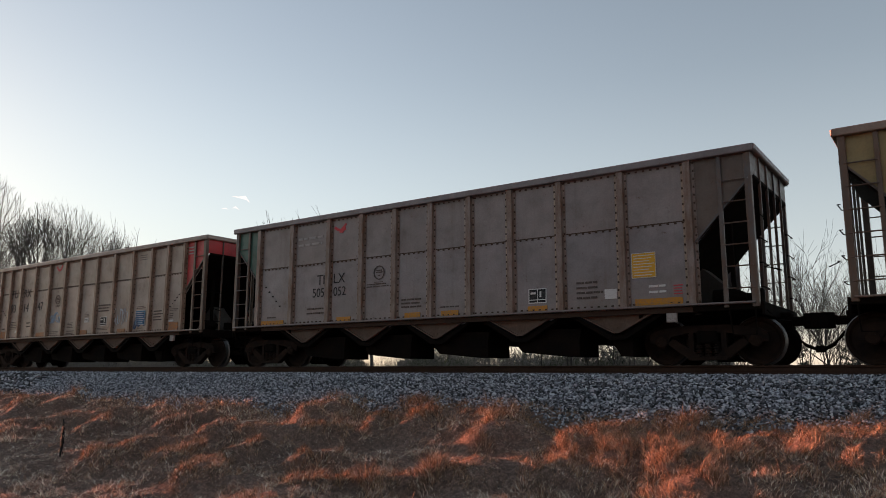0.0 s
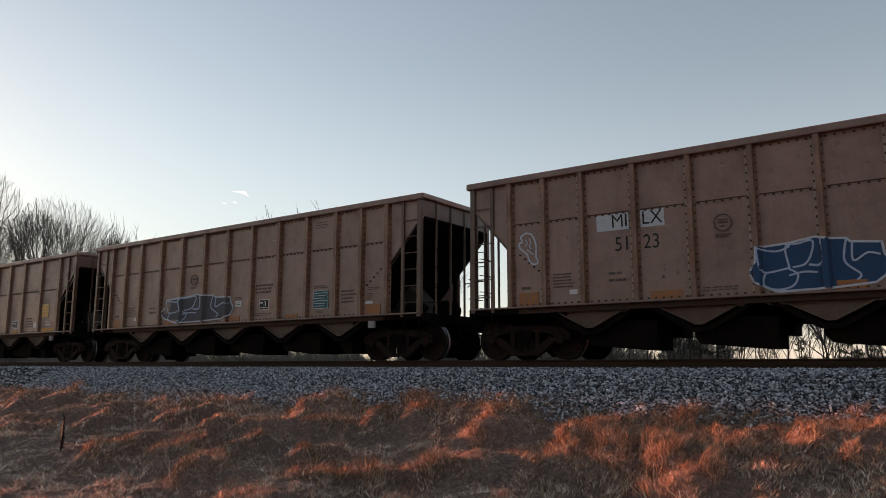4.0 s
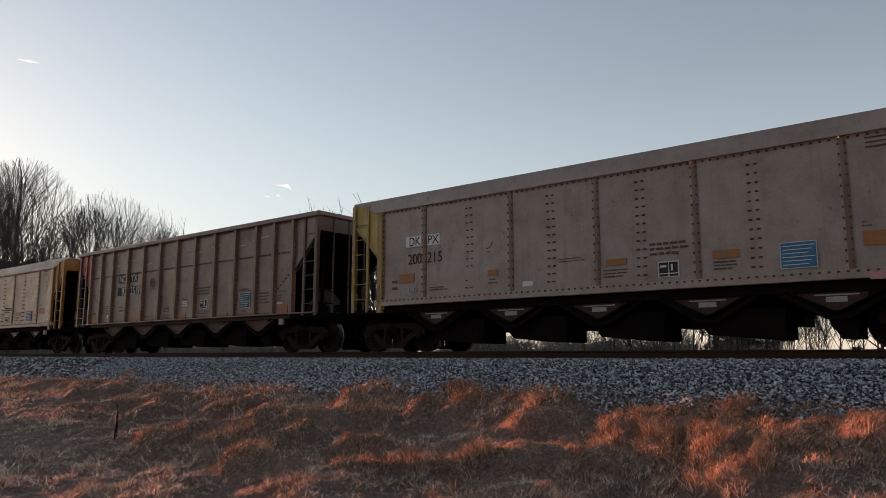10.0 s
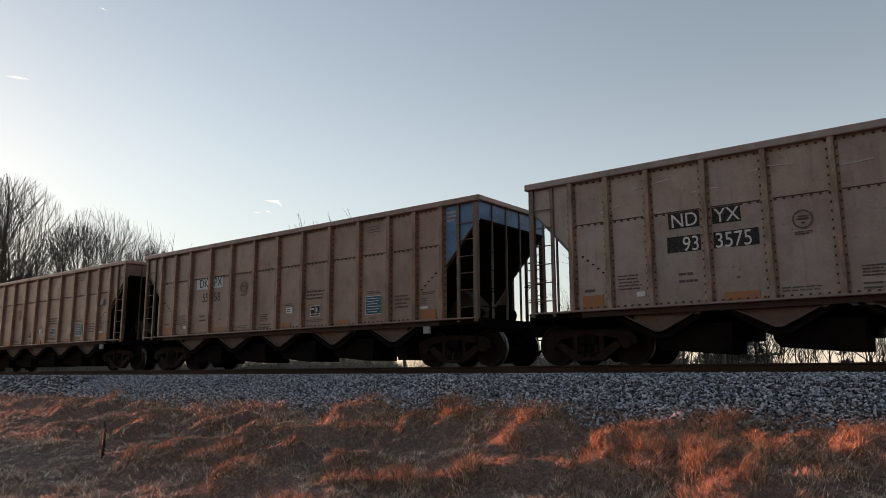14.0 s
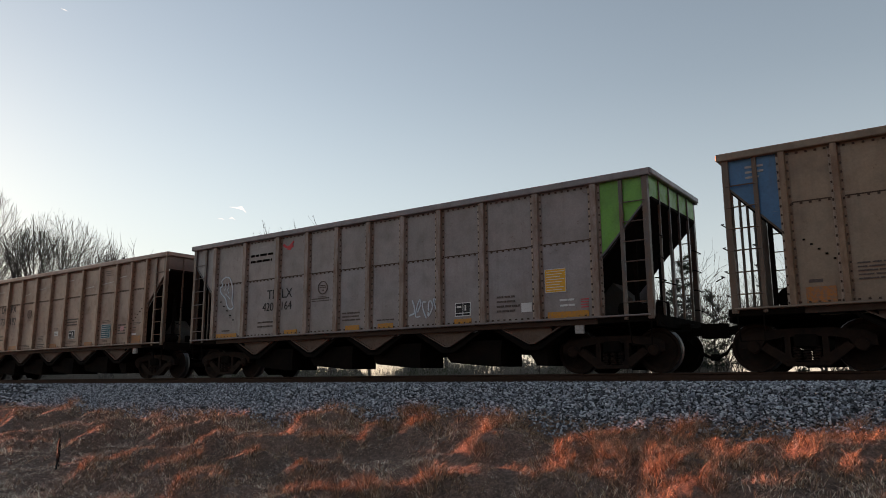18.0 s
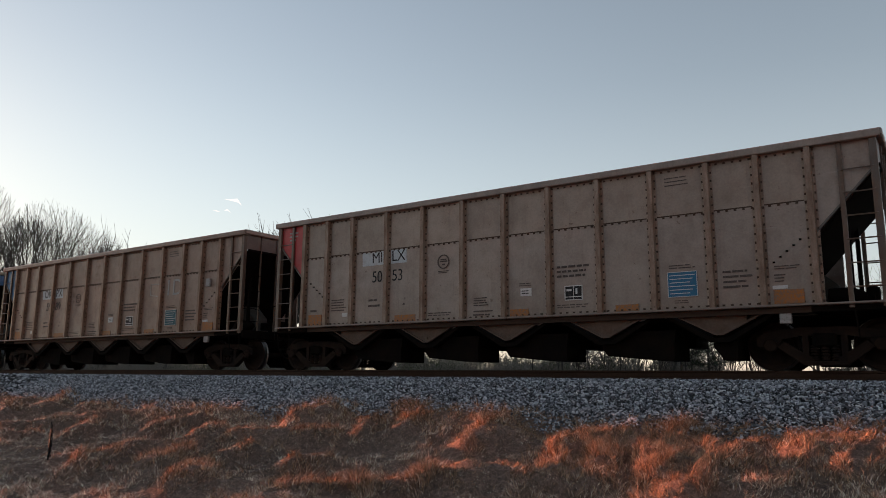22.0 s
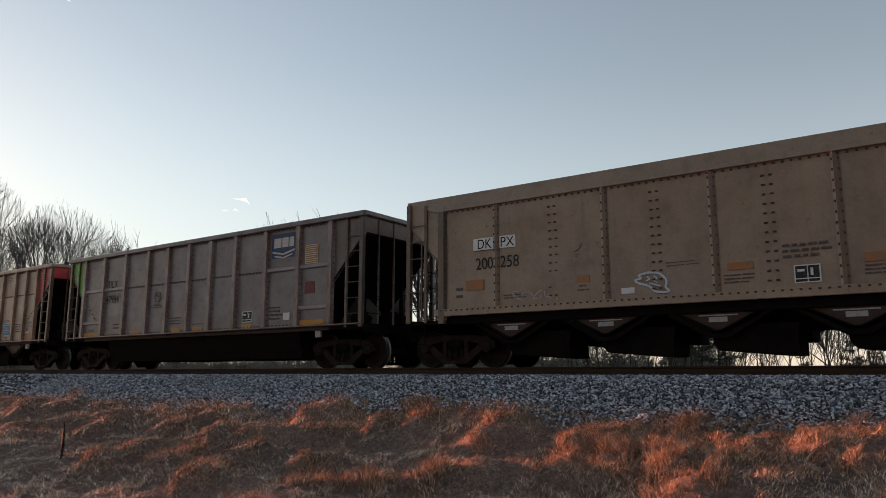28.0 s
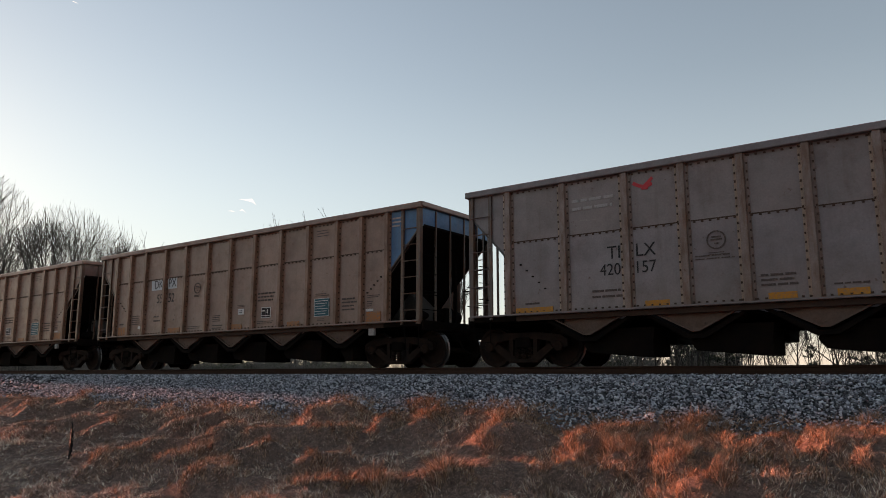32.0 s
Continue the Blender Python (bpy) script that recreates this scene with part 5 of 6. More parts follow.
def letters(g, text, x, z, height, right=False, squeeze=0.9, lift=0.002, fit=0.0):
    """Text as solid stencil letters whose baseline starts (or ends) at x, z."""
    cu = bpy.data.curves.new("stencil", "FONT")
    cu.body, cu.extrude = text, 0.002
    tmp = bpy.data.objects.new("stencil", cu)
    scene.collection.objects.link(tmp)
    me = tmp.to_mesh()
    vs = [v.co.copy() for v in me.vertices]
    fs = [tuple(p.vertices) for p in me.polygons]
    tmp.to_mesh_clear()
    bpy.data.objects.remove(tmp)
    lo, hi = min(v.y for v in vs), max(v.y for v in vs)
    k = height / (hi - lo)
    left, wide = min(v.x for v in vs), max(v.x for v in vs) - min(v.x for v in vs)
    sx = k * squeeze if not fit else fit / wide
    x0 = x - wide * sx if right else x
    return g.add([(x0 + (v.x - left) * sx, FACE - lift - v.z, z + (v.y - lo) * k) for v in vs], fs)


def emblem(x, z, r):
    g = Geo()
    pts = [(x + r * math.cos(a * 0.3491), z + r * math.sin(a * 0.3491)) for a in range(19)]
    ribbon(g, pts, r * 0.16)
    for dz, w in ((0.35, 0.5), (0.05, 0.62), (-0.4, 0.2)):
        flat(g, x - r * w, x + r * w, z + r * dz - r * 0.08, z + r * dz + r * 0.08)
    return bars(g, x - r * 0.95, x + r * 0.95, z - r * 1.75, z - r * 1.3, 2, 2)


def test_box(car, x0, x1, z0, z1):
    """The white-framed double stencil panel."""
    ob = part("stencil_panel", flat(Geo(), x0, x1, z0, z1), WHITE, car, "white-framed black stencil panel")
    w, h = x1 - x0, z1 - z0
    g = Geo()
    for a, b in ((0.05, 0.49), (0.53, 0.95)):
        for c, d in ((0.26, 0.94), (0.06, 0.2)):
            g.box(x0 + w * a, x0 + w * b, FACE - 0.007, FACE + 0.004, z0 + h * c, z0 + h * d)
    black = part("black_field", g, BLACK, ob)
    part("white_mark", Geo().box(x0 + w * 0.12, x0 + w * 0.4, FACE - 0.009, FACE, z0 + h * 0.62, z0 + h * 0.76), WHITE, ob)
    part("white_mark", Geo().box(x0 + w * 0.62, x0 + w * 0.72, FACE - 0.009, FACE, z0 + h * 0.4, z0 + h * 0.8), WHITE, ob)


def placard(car, x0, x1, z0, z1, rows=6):
    """A coloured notice with white print and border; its colour is set car by car."""
    ob = part("placard", flat(Geo(), x0, x1, z0, z1), SHEET, car, "coloured notice with white print")
    g = Geo()
    for i in range(rows):
        z = z1 - (i + 1) * (z1 - z0) / (rows + 1)
        plate(g, x0 + 0.04, x1 - 0.04 - 0.05 * ((i * 7) % 3), FACE - 0.008, FACE, z - 0.007, z + 0.007)
    for a, b, c, d in ((x0, x1, z1 - 0.012, z1), (x0, x1, z0, z0 + 0.012), (x0, x0 + 0.012, z0, z1), (x1 - 0.012, x1, z0, z1)):
        plate(g, a, b, FACE - 0.008, FACE, c, d)
    part("print", g, WHITE, ob)


def reflectors(car, spans, mat, label):
    for x0, x1, z0, z1 in spans:
        part("reflector", flat(Geo(), x0, x1, z0, z1, 0.006), mat, car, label)


def slant_rivets(x0, z0, x1, z1, n=5):
    g = Geo()
    for i in range(n):
        x, z = x0 + (x1 - x0) * i / (n - 1), z0 + (z1 - z0) * i / (n - 1)
        g.box(x - 0.02, x + 0.02, -1.53, -1.566, z - 0.014, z + 0.014)
    return g


def marks_a(car):
    reflectors(car, ((-6.1, -5.62, 1.17, 1.45), (-3.13, -2.5, 1.17, 1.33), (0.14, 0.6, 1.17, 1.32), (2.58, 3.06, 1.17, 1.30), (5.56, 6.06, 1.17, 1.42)), ORANGE, "faded orange reflective patch")
    test_box(car, 1.46, 1.87, 1.45, 1.76)
    placard(car, 3.66, 4.23, 1.39, 1.88)
    part("emblem", emblem(-1.69, 2.55, 0.16), FADED, car)
    part("white_label", flat(Geo(), 0.4, 0.67, 1.6, 1.77), WHITE, car)
    part("label_print", bars(Geo(), 0.43, 0.64, 1.63, 1.74, 2, 2, 0.004), BLACK, car)
    part("clip_label", flat(flat(Geo(), 5.55, 5.8, 1.44, 1.5), -4.88, -4.7, 1.36, 1.46), WHITE, car, "small white labels")
    g = bars(Geo(), -5.27, -4.73, 1.5, 1.84, 5, 2)
    bars(g, -4.0, -3.6, 1.53, 1.81, 2, 2)
    bars(g, -3.23, -2.8, 1.53, 1.81, 2, 2)
    bars(g, -2.12, -1.38, 1.25, 1.36, 2, 5)
    bars(g, -0.83, -0.43, 1.43, 1.65, 4, 2)
    bars(g, -0.83, -0.26, 1.2, 1.36, 2, 2)
    bars(g, 0.36, 0.71, 1.81, 1.9, 2, 2)
    bars(g, 1.29, 2.08, 1.92, 2.22, 3, 6, 0.0, 0.45)
    bars(g, 1.28, 2.04, 1.28, 1.38, 2, 6)
    bars(g, 3.68, 4.22, 3.58, 3.8, 3, 1, 0.0, 0.25)
    bars(g, 3.7, 4.22, 1.93, 2.03, 2, 2)
    bars(g, 3.78, 4.1, 1.26, 1.34, 2, 2)
    bars(g, 4.7, 5.22, 1.48, 1.86, 4, 2, 0.0, 0.4)
    bars(g, -6.04, -5.78, 1.48, 1.63, 1, 1)
    bars(g, 5.6, 6.03, 1.78, 1.87, 2, 2)
    bars(g, 5.59, 5.78, 1.55, 1.72, 3, 1)
    part("small_print", g, FADED, car)
    part("slant_rivets", slant_rivets(6.06, 2.3, 5.6, 1.92), DARK, car)
    part("slant_rivets", slant_rivets(-6.06, 2.3, -5.6, 1.92), DARK, car)


def marks_c(car):
    reflectors(car, ((-6.14, -5.22, 1.17, 1.28), (-3.17, -2.68, 1.17, 1.28), (-0.87, -0.39, 1.17, 1.29), (0.24, 0.73, 1.17, 1.29), (2.57, 3.05, 1.17, 1.28), (5.02, 5.97, 1.17, 1.3)), YELLOW, "bright amber reflective strip")
    test_box(car, 2.59, 3.03, 1.34, 1.66)
    placard(car, 4.97, 5.47, 1.72, 2.23, 8)
    part("emblem", emblem(-1.73, 2.36, 0.17), FADED, car)
    part("white_label", flat(Geo(), 4.38, 4.64, 1.34, 1.54), WHITE, car)
    part("red_label", bars(Geo(), 5.8, 5.98, 1.34, 1.56, 4, 1), RED, car)
    part("clip_label", bars(Geo(), 5.31, 5.68, 1.37, 1.6, 2, 2), WHITE, car)
    g = bars(Geo(), -4.3, -3.6, 1.36, 1.6, 2, 3)
    bars(g, -2.14, -1.4, 1.98, 2.1, 2, 3)
    bars(g, -0.98, -0.25, 1.39, 1.66, 3, 3, 0.0, 0.45)
    bars(g, 0.2, 0.75, 1.34, 1.42, 1, 3)
    bars(g, 3.75, 4.35, 1.34, 1.76, 4, 3, 0.0, 0.4)
    bars(g, -5.9, -5.4, 1.32, 1.42, 1, 3)
    part("small_print", g, FADED, car)
    part("bird_mark", ribbon(ribbon(ribbon(Geo(), [(-3.3, 3.70), (-3.2, 3.64), (-3.06, 3.60), (-2.94, 3.64)], 0.07), [(-3.08, 3.62), (-2.98, 3.70), (-2.92, 3.76)], 0.06, 0.003), [(-3.12, 3.575), (-3.02, 3.565)], 0.05, 0.0035), RED, car, "small red wing-shaped mark")
    part("slant_rivets", slant_rivets(-6.0, 2.25, -5.4, 1.68), DARK, car)


def marks_b(car):
    reflectors(car, ((-5.64, -5.14, 1.76, 2.0), (-3.06, -2.52, 1.75, 1.9), (0.27, 0.73, 1.76, 1.9), (2.5, 3.0, 1.73, 1.89), (5.05, 5.52, 1.75, 2.0)), ORANGE, "faded orange reflective patch")
    test_box(car, 1.4, 1.83, 1.44, 1.76)
    placard(car, 3.71, 4.33, 1.44, 1.92)
    part("emblem", emblem(-2.86, 2.6, 0.17), FADED, car)
    part("white_label", flat(Geo(), 5.88, 6.05, 1.44, 1.65), WHITE, car)
    part("label_print", bars(Geo(), 5.9, 6.03, 1.46, 1.63, 4, 1, 0.004), BLACK, car)
    part("clip_label", bars(flat(Geo(), -1.83, -1.55, 1.45, 1.57), 5.7, 6.06, 1.7, 1.8, 1, 1), WHITE, car)
    g = bars(Geo(), -0.91, -0.23, 1.92, 2.04, 2, 1, 0.0, 0.3)
    bars(g, -3.06, -2.52, 1.55, 1.72, 2, 2)
    bars(g, 0.2, 0.75, 1.5, 1.7, 3, 2)
    bars(g, 1.23, 2.07, 1.88, 2.18, 3, 6, 0.0, 0.45)
    bars(g, 2.5, 2.95, 1.5, 1.7, 3, 2)
    bars(g, 5.2, 5.82, 3.42, 3.66, 3, 1, 0.0, 0.22)
    bars(g, 5.05, 6.0, 2.06, 2.2, 2, 4)
    bars(g, -4.6, -4.0, 1.5, 1.62, 2, 3)
    bars(g, -5.9, -5.7, 1.55, 1.9, 2, 1)
    part("small_print", g, FADED, car)
    part("sill_mark", Geo().box(5.12, 5.35, -1.598, -1.604, 1.16, 1.3), PINK, car, "red painted mark on the sill")
    part("sill_print", Geo().box(5.45, 6.05, -1.598, -1.603, 1.22, 1.24).box(5.45, 5.9, -1.598, -1.603, 1.17, 1.19), BLACK, car)


def marks_d(car):
    marks_c(car)
    for ob in [o for o in car.children if o.name.split(".")[0] in ("placard", "bird_mark", "red_label", "clip_label")]:
        for o in (*ob.children, ob):
            bpy.data.objects.remove(o)
    sign = part("logo_panel", flat(Geo(), 3.8, 4.82, 3.12, 3.82), DRAB, car, "faded blue panel with pale block shapes and stripes")
    g = Geo()
    flat(g, 3.9, 4.2, 3.42, 3.7, 0.004)
    flat(g, 4.24, 4.5, 3.42, 3.7, 0.004)
    flat(g, 4.54, 4.72, 3.42, 3.7, 0.004)
    ribbon(g, [(3.86, 3.3), (4.3, 3.22), (4.74, 3.32)], 0.05, 0.006)
    ribbon(g, [(3.95, 3.18), (4.3, 3.12), (4.66, 3.2)], 0.04, 0.006)
    part("emblem_shape", g, RUB, sign)
    placard(car, 5.2, 5.69, 2.86, 3.38, 8)
    part("red_label", flat(Geo(), 5.2, 5.58, 2.03, 2.36), MAROON, car, "faded dark red square label")
    for x0, x1, z in ((-6.2, -5.05, 1.64), (-4.95, -3.7, 2.78), (3.65, 4.9, 2.78), (5.0, 6.15, 2.78), (5.0, 6.15, 1.64), (-6.2, -5.05, 2.78)):
        part("side_girt", Geo().box(x0, x1, -1.53, -1.6, z - 0.05, z + 0.05, 0.01), PAINT, car)


marks_a(TYPES["A"])
marks_b(TYPES["B"])
marks_c(TYPES["C"])
marks_d(TYPES["D"])


# graffiti in two shapes: upper and lower outline of the filled field, then the pale lines on it, in parts of its width and height
BLOCK = (((0, .45), (.03, .55), (.05, .58), (.06, .88), (.3, .92), (.5, 1), (.56, .95), (.72, .92), (.75, .85), (.96, .8), (.97, .6), (1, .45)),
         ((0, .35), (.03, .2), (.2, 0), (.6, .02), (.9, .08), (.97, .2), (1, .4)))
BLOCK_LINES = (((.06, .88), (.08, .5), (.12, .38), (.25, .42), (.3, .45)), ((.06, .86), (.2, .78), (.3, .85), (.3, .92)), ((.12, .38), (.1, .15), (.2, .04), (.32, .1), (.36, .3), (.3, .42)),
               ((.3, .45), (.28, .85), (.38, .9), (.48, .93), (.47, .7), (.42, .5), (.33, .45)), ((.54, .93), (.54, .5), (.45, .48), (.52, .45)), ((.72, .9), (.7, .5), (.8, .25), (.78, .15)),
               ((.76, .82), (.76, .5), (.86, .62), (.94, .58)), ((.3, .3), (.4, .35), (.5, .33)))
LONG = (((0, .35), (.03, .5), (.06, .58), (.065, .85), (.2, .93), (.28, .88), (.36, .8), (.37, .9), (.5, .96), (.66, 1), (.67, .9), (.77, .92), (.79, .52), (.84, .55), (.87, .85), (.99, .75), (.98, .5), (1, .3)),
        ((0, .3), (.03, .1), (.08, 0), (.3, 0), (.5, .01), (.8, .02), (.95, .05), (.99, .15), (1, .25)))
LONG_LINES = (((.065, .85), (.14, .8), (.2, .85), (.2, .93)), ((.06, .84), (.07, .4), (.1, .38), (.16, .42), (.25, .4)), ((.06, .58), (.1, .4), (.08, .1), (.12, .03)), ((.16, .42), (.24, .3), (.25, .1)),
              ((.2, .9), (.21, .6), (.25, .4)), ((.28, .88), (.26, .5), (.3, .4)), ((.36, .8), (.36, .3), (.4, .2), (.38, .12)), ((.38, .85), (.48, .9), (.5, .7), (.44, .5), (.53, .5), (.53, .93)),
              ((.62, .93), (.62, .7), (.56, .55), (.66, .52)), ((.4, .35), (.46, .38), (.6, .4)), ((.53, .5), (.53, .05)), ((.77, .9), (.77, .6), (.83, .4), (.8, .25), (.82, .05)), ((.84, .55), (.87, .5), (.95, .55), (.97, .5)))


def throw_up(car, x0, x1, z0, z1, fill, outline, lines, w=0.034):
    """Graffiti: a filled field with a pale outline and pale letter strokes on it."""
    top, low = outline
    put = lambda p: (x0 + (x1 - x0) * p[0], z0 + (z1 - z0) * p[1])
    n, rows = max(8, int((x1 - x0) / 0.03)), 6
    y0, y1 = FACE - 0.005, FACE + 0.010
    verts, faces = [], []
    for y in (y0, y1):
        for i in range(n + 1):
            u = i / n
            hi, lo = np.interp(u, *zip(*top)), np.interp(u, *zip(*low))
            for j in range(rows + 1):
                x, z = put((u, lo + (hi - lo) * j / rows))
                verts.append((x, y, z))
    m, k = rows + 1, (rows + 1) * (n + 1)
    faces += [(i * m + j, (i + 1) * m + j, (i + 1) * m + j + 1, i * m + j + 1) for i in range(n) for j in range(rows)]
    for i in range(n):
        faces += [(i * m, (i + 1) * m, k + (i + 1) * m, k + i * m), (i * m + rows, (i + 1) * m + rows, k + (i + 1) * m + rows, k + i * m + rows)]
    tag = part("graffiti", Geo().add(verts, faces), fill, car, "dark blue spray-painted graffiti with a pale outline")
    dense = lambda pts: [tuple(Vector(a).lerp(Vector(b), t / 8)) for a, b in zip(pts, pts[1:]) for t in range(8)] + [tuple(pts[-1])]
    rim = Geo()
    ribbon(rim, dense([put(p) for p in top]), w * 1.15, 0.0085)
    ribbon(rim, dense([put(p) for p in low]), w * 1.15, 0.0088)
    part("graffiti_outline", rim, SPRAYPALE, tag)
    line = Geo()
    for i, st in enumerate(lines):
        ribbon(line, swing([put(p) for p in st], 9), w, 0.0092 + 0.0003 * i)
    part("graffiti_line", line, SPRAYLINE, tag)


def scrawl(car, x0, x1, z0, z1, mat, seed, n=5, w=0.03):
    """A scribbled tag in a few looping strokes."""
    r = random.Random(seed)
    g = Geo()
    for i in range(n):
        cx = x0 + (i + 0.5) * (x1 - x0) / n
        q = (x1 - x0) / n * 0.55
        a, turn = r.uniform(0, 6.28), r.choice((-1, 1)) * r.uniform(0.9, 1.5)
        pts = [(cx + q * math.cos(a + k * turn) * r.uniform(0.4, 1.15), (z0 + z1) / 2 + (z1 - z0) * 0.5 * math.sin(a + k * turn * 0.8) * r.uniform(0.5, 1.1)) for k in range(r.randint(4, 7))]
        ribbon(g, swing(pts, 4), w * r.uniform(0.7, 1.0), 0.002 + 0.0005 * i)
    part("scrawl", g, mat, car, "scribbled tag")


def ghost_face(car, x0, x1, z0, z1):
    g = Geo()
    cx, cz, a, b = (x0 + x1) / 2, (z0 + z1) / 2, (x1 - x0) / 2, (z1 - z0) / 2
    outline = ((-0.2, 0.95), (0.35, 0.85), (0.7, 0.45), (0.85, 0.05), (0.8, -0.5), (1.0, -0.85), (0.55, -0.95), (0.15, -0.75), (-0.15, -0.3), (-0.8, 0.05), (-0.95, 0.35), (-0.6, 0.45), (-0.75, 0.75), (-0.2, 0.95))
    ribbon(g, swing([(cx + a * u, cz + b * v) for u, v in outline]), 0.04)
    for mark in (((-0.25, 0.55), (-0.1, 0.35), (-0.3, 0.2)), ((0.15, 0.6), (0.3, 0.35), (0.15, 0.2), (0.3, 0.0)), ((-0.1, -0.05), (0.2, -0.2), (0.5, -0.35))):
        ribbon(g, swing([(cx + a * u, cz + b * v) for u, v in mark]), 0.026, 0.003)
    part("scrawl", g, SPRAYPALE, car, "pale chalk outline drawing")


def scratches(car, seed, mat=None, z=3.35, n=10):
    """Pale rub marks along the upper panels."""
    r = random.Random(seed)
    g = Geo()
    for i in range(n):
        x = -5.8 + i * 11.4 / n + r.uniform(-0.2, 0.2)
        zz = z + r.uniform(-0.15, 0.3)
        ribbon(g, [(x, zz), (x + 0.25, zz + r.uniform(-0.02, 0.05)), (x + r.uniform(0.4, 0.8), zz + r.uniform(-0.02, 0.1))], 0.018)
    part("rubbed_paint", g, RUB, car, "pale rub marks along the panels")


def lettering_a(car, left, right, nl, nr, mode):
    """Reporting marks and number either side of a post. mode: patch (on pale panels), dark, white."""
    ink = BLACK
    if mode in ("patch", "bluepatch"):
        part("mark_patch", flat(Geo(), -4.23, -3.53, 2.63, 2.97), SHEET, car, "pale patch under the letters").color = (0.46, 0.50, 0.53, 1)
        part("mark_patch", flat(Geo(), -3.28, -2.8, 2.63, 2.97), SHEET, car, "pale patch under the letters").color = (0.46, 0.50, 0.53, 1)
    if mode == "white":
        part("mark_patch", flat(flat(Geo(), -4.15, -3.53, 2.66, 2.98), -3.28, -2.75, 2.66, 2.98), BLACK, car, "black patch under the letters")
        part("mark_patch", flat(flat(Geo(), -4.2, -3.53, 2.18, 2.5), -3.28, -2.45, 2.18, 2.5), BLACK, car, "black patch under the letters")
        ink = WHITE
    g = Geo()
    if mode == "wide":          # spread over three bays, larger
        letters(g, left, -5.35, 2.78, 0.32, False, 0.95, 0.005)
        letters(g, right, -4.36, 2.78, 0.32, False, 0.95, 0.005)
        for text, x in ((nl, -5.37), (nr[:2], -4.30), (nr[2:], -3.22)):
            letters(g, text, x, 2.2, 0.33, False, 0.9, 0.005)
        return part("lettering", g, ink, car, "stencilled reporting marks")
    letters(g, left, -3.57, 2.69, 0.26, True, 0.95, 0.005)
    letters(g, right, -3.24, 2.69, 0.26, False, 0.95, 0.005)
    letters(g, nl, -3.57, 2.19, 0.29, True, 0.85, 0.005)
    letters(g, nr, -3.24, 2.19, 0.29, False, 0.85, 0.005)
    part("lettering", g, ink, car, "stencilled reporting marks")


def lettering_b(car, left, right, nl, nr, mode):
    if mode == "patch":
        part("mark_patch", flat(Geo(), -5.42, -4.87, 2.68, 2.96), SHEET, car, "pale patch under the letters").color = (0.60, 0.60, 0.58, 1)
        part("mark_patch", flat(Geo(), -4.69, -4.3, 2.68, 2.96), SHEET, car, "pale patch under the letters").color = (0.60, 0.60, 0.58, 1)
    g = Geo()
    letters(g, left, -4.9, 2.71, 0.22, True, 0.9, 0.005)
    letters(g, right, -4.66, 2.71, 0.22, False, 0.9, 0.005)
    letters(g, nl, -4.88, 2.23, 0.27, True, 0.85, 0.005)
    letters(g, nr, -4.68, 2.23, 0.27, False, 0.85, 0.005)
    part("lettering", g, BLACK, car, "stencilled reporting marks")


def lettering_c(car, left, right, nl, nr, mode):
    g = Geo()
    if mode == "d":
        letters(g, left + right, -4.8, 2.84, 0.25, False, 0.85, 0.005)
        letters(g, nl + nr, -4.86, 2.3, 0.28, False, 0.8, 0.005)
    elif mode == "block":
        part("mark_patch", flat(Geo(), -4.67, -3.68, 1.78, 2.66), SHEET, car, "grey patch under the letters").color = (0.085, 0.074, 0.07, 1)
        letters(g, left + right, -4.62, 2.32, 0.24, False, 0.85, 0.006, 0.85)
        letters(g, nl + nr, -4.62, 1.88, 0.26, False, 0.8, 0.006, 0.9)
    else:
        letters(g, left, -3.66, 2.19, 0.26, True, 0.95, 0.005)
        letters(g, right, -3.31, 2.19, 0.26, False, 0.95, 0.005)
        letters(g, nl, -3.66, 1.85, 0.24, True, 0.9, 0.005)
        letters(g, nr, -3.31, 1.85, 0.24, False, 0.9, 0.005)
    part("lettering", g, BLACK, car, "stencilled reporting marks")


BROWN, TAN, GREY, SLATE, DUSK = (0.312, 0.193, 0.150), (0.360, 0.248, 0.194), (0.375, 0.295, 0.254), (0.270, 0.234, 0.240), (0.245, 0.156, 0.130)
DULL, OLIVE = (0.178, 0.145, 0.150), (0.312, 0.218, 0.146)
COLOURS = {"red": (0.56, 0.035, 0.04), "blue": (0.045, 0.165, 0.335), "gold": (0.42, 0.18, 0.014), "yellow": (0.46, 0.31, 0.07), "green": (0.12, 0.36, 0.03), "teal": (0.03, 0.12, 0.09), "soot": (0.05, 0.045, 0.042), "khaki": (0.34, 0.24, 0.09), "rust": (0.12, 0.075, 0.055)}
SHEETS = {"teal": (0.015, 0.10, 0.125), "blue": (0.022, 0.15, 0.27), "navy": (0.014, 0.04, 0.17), "amber": (0.66, 0.34, 0.03), "ochre": (0.30, 0.16, 0.035)}
END_PARTS = ("end_panel", "end_bay_panel")
TRIM = ("end_post", "corner_post", "ladder_stile", "ladder_rung", "end_side_post", "slope_flange")

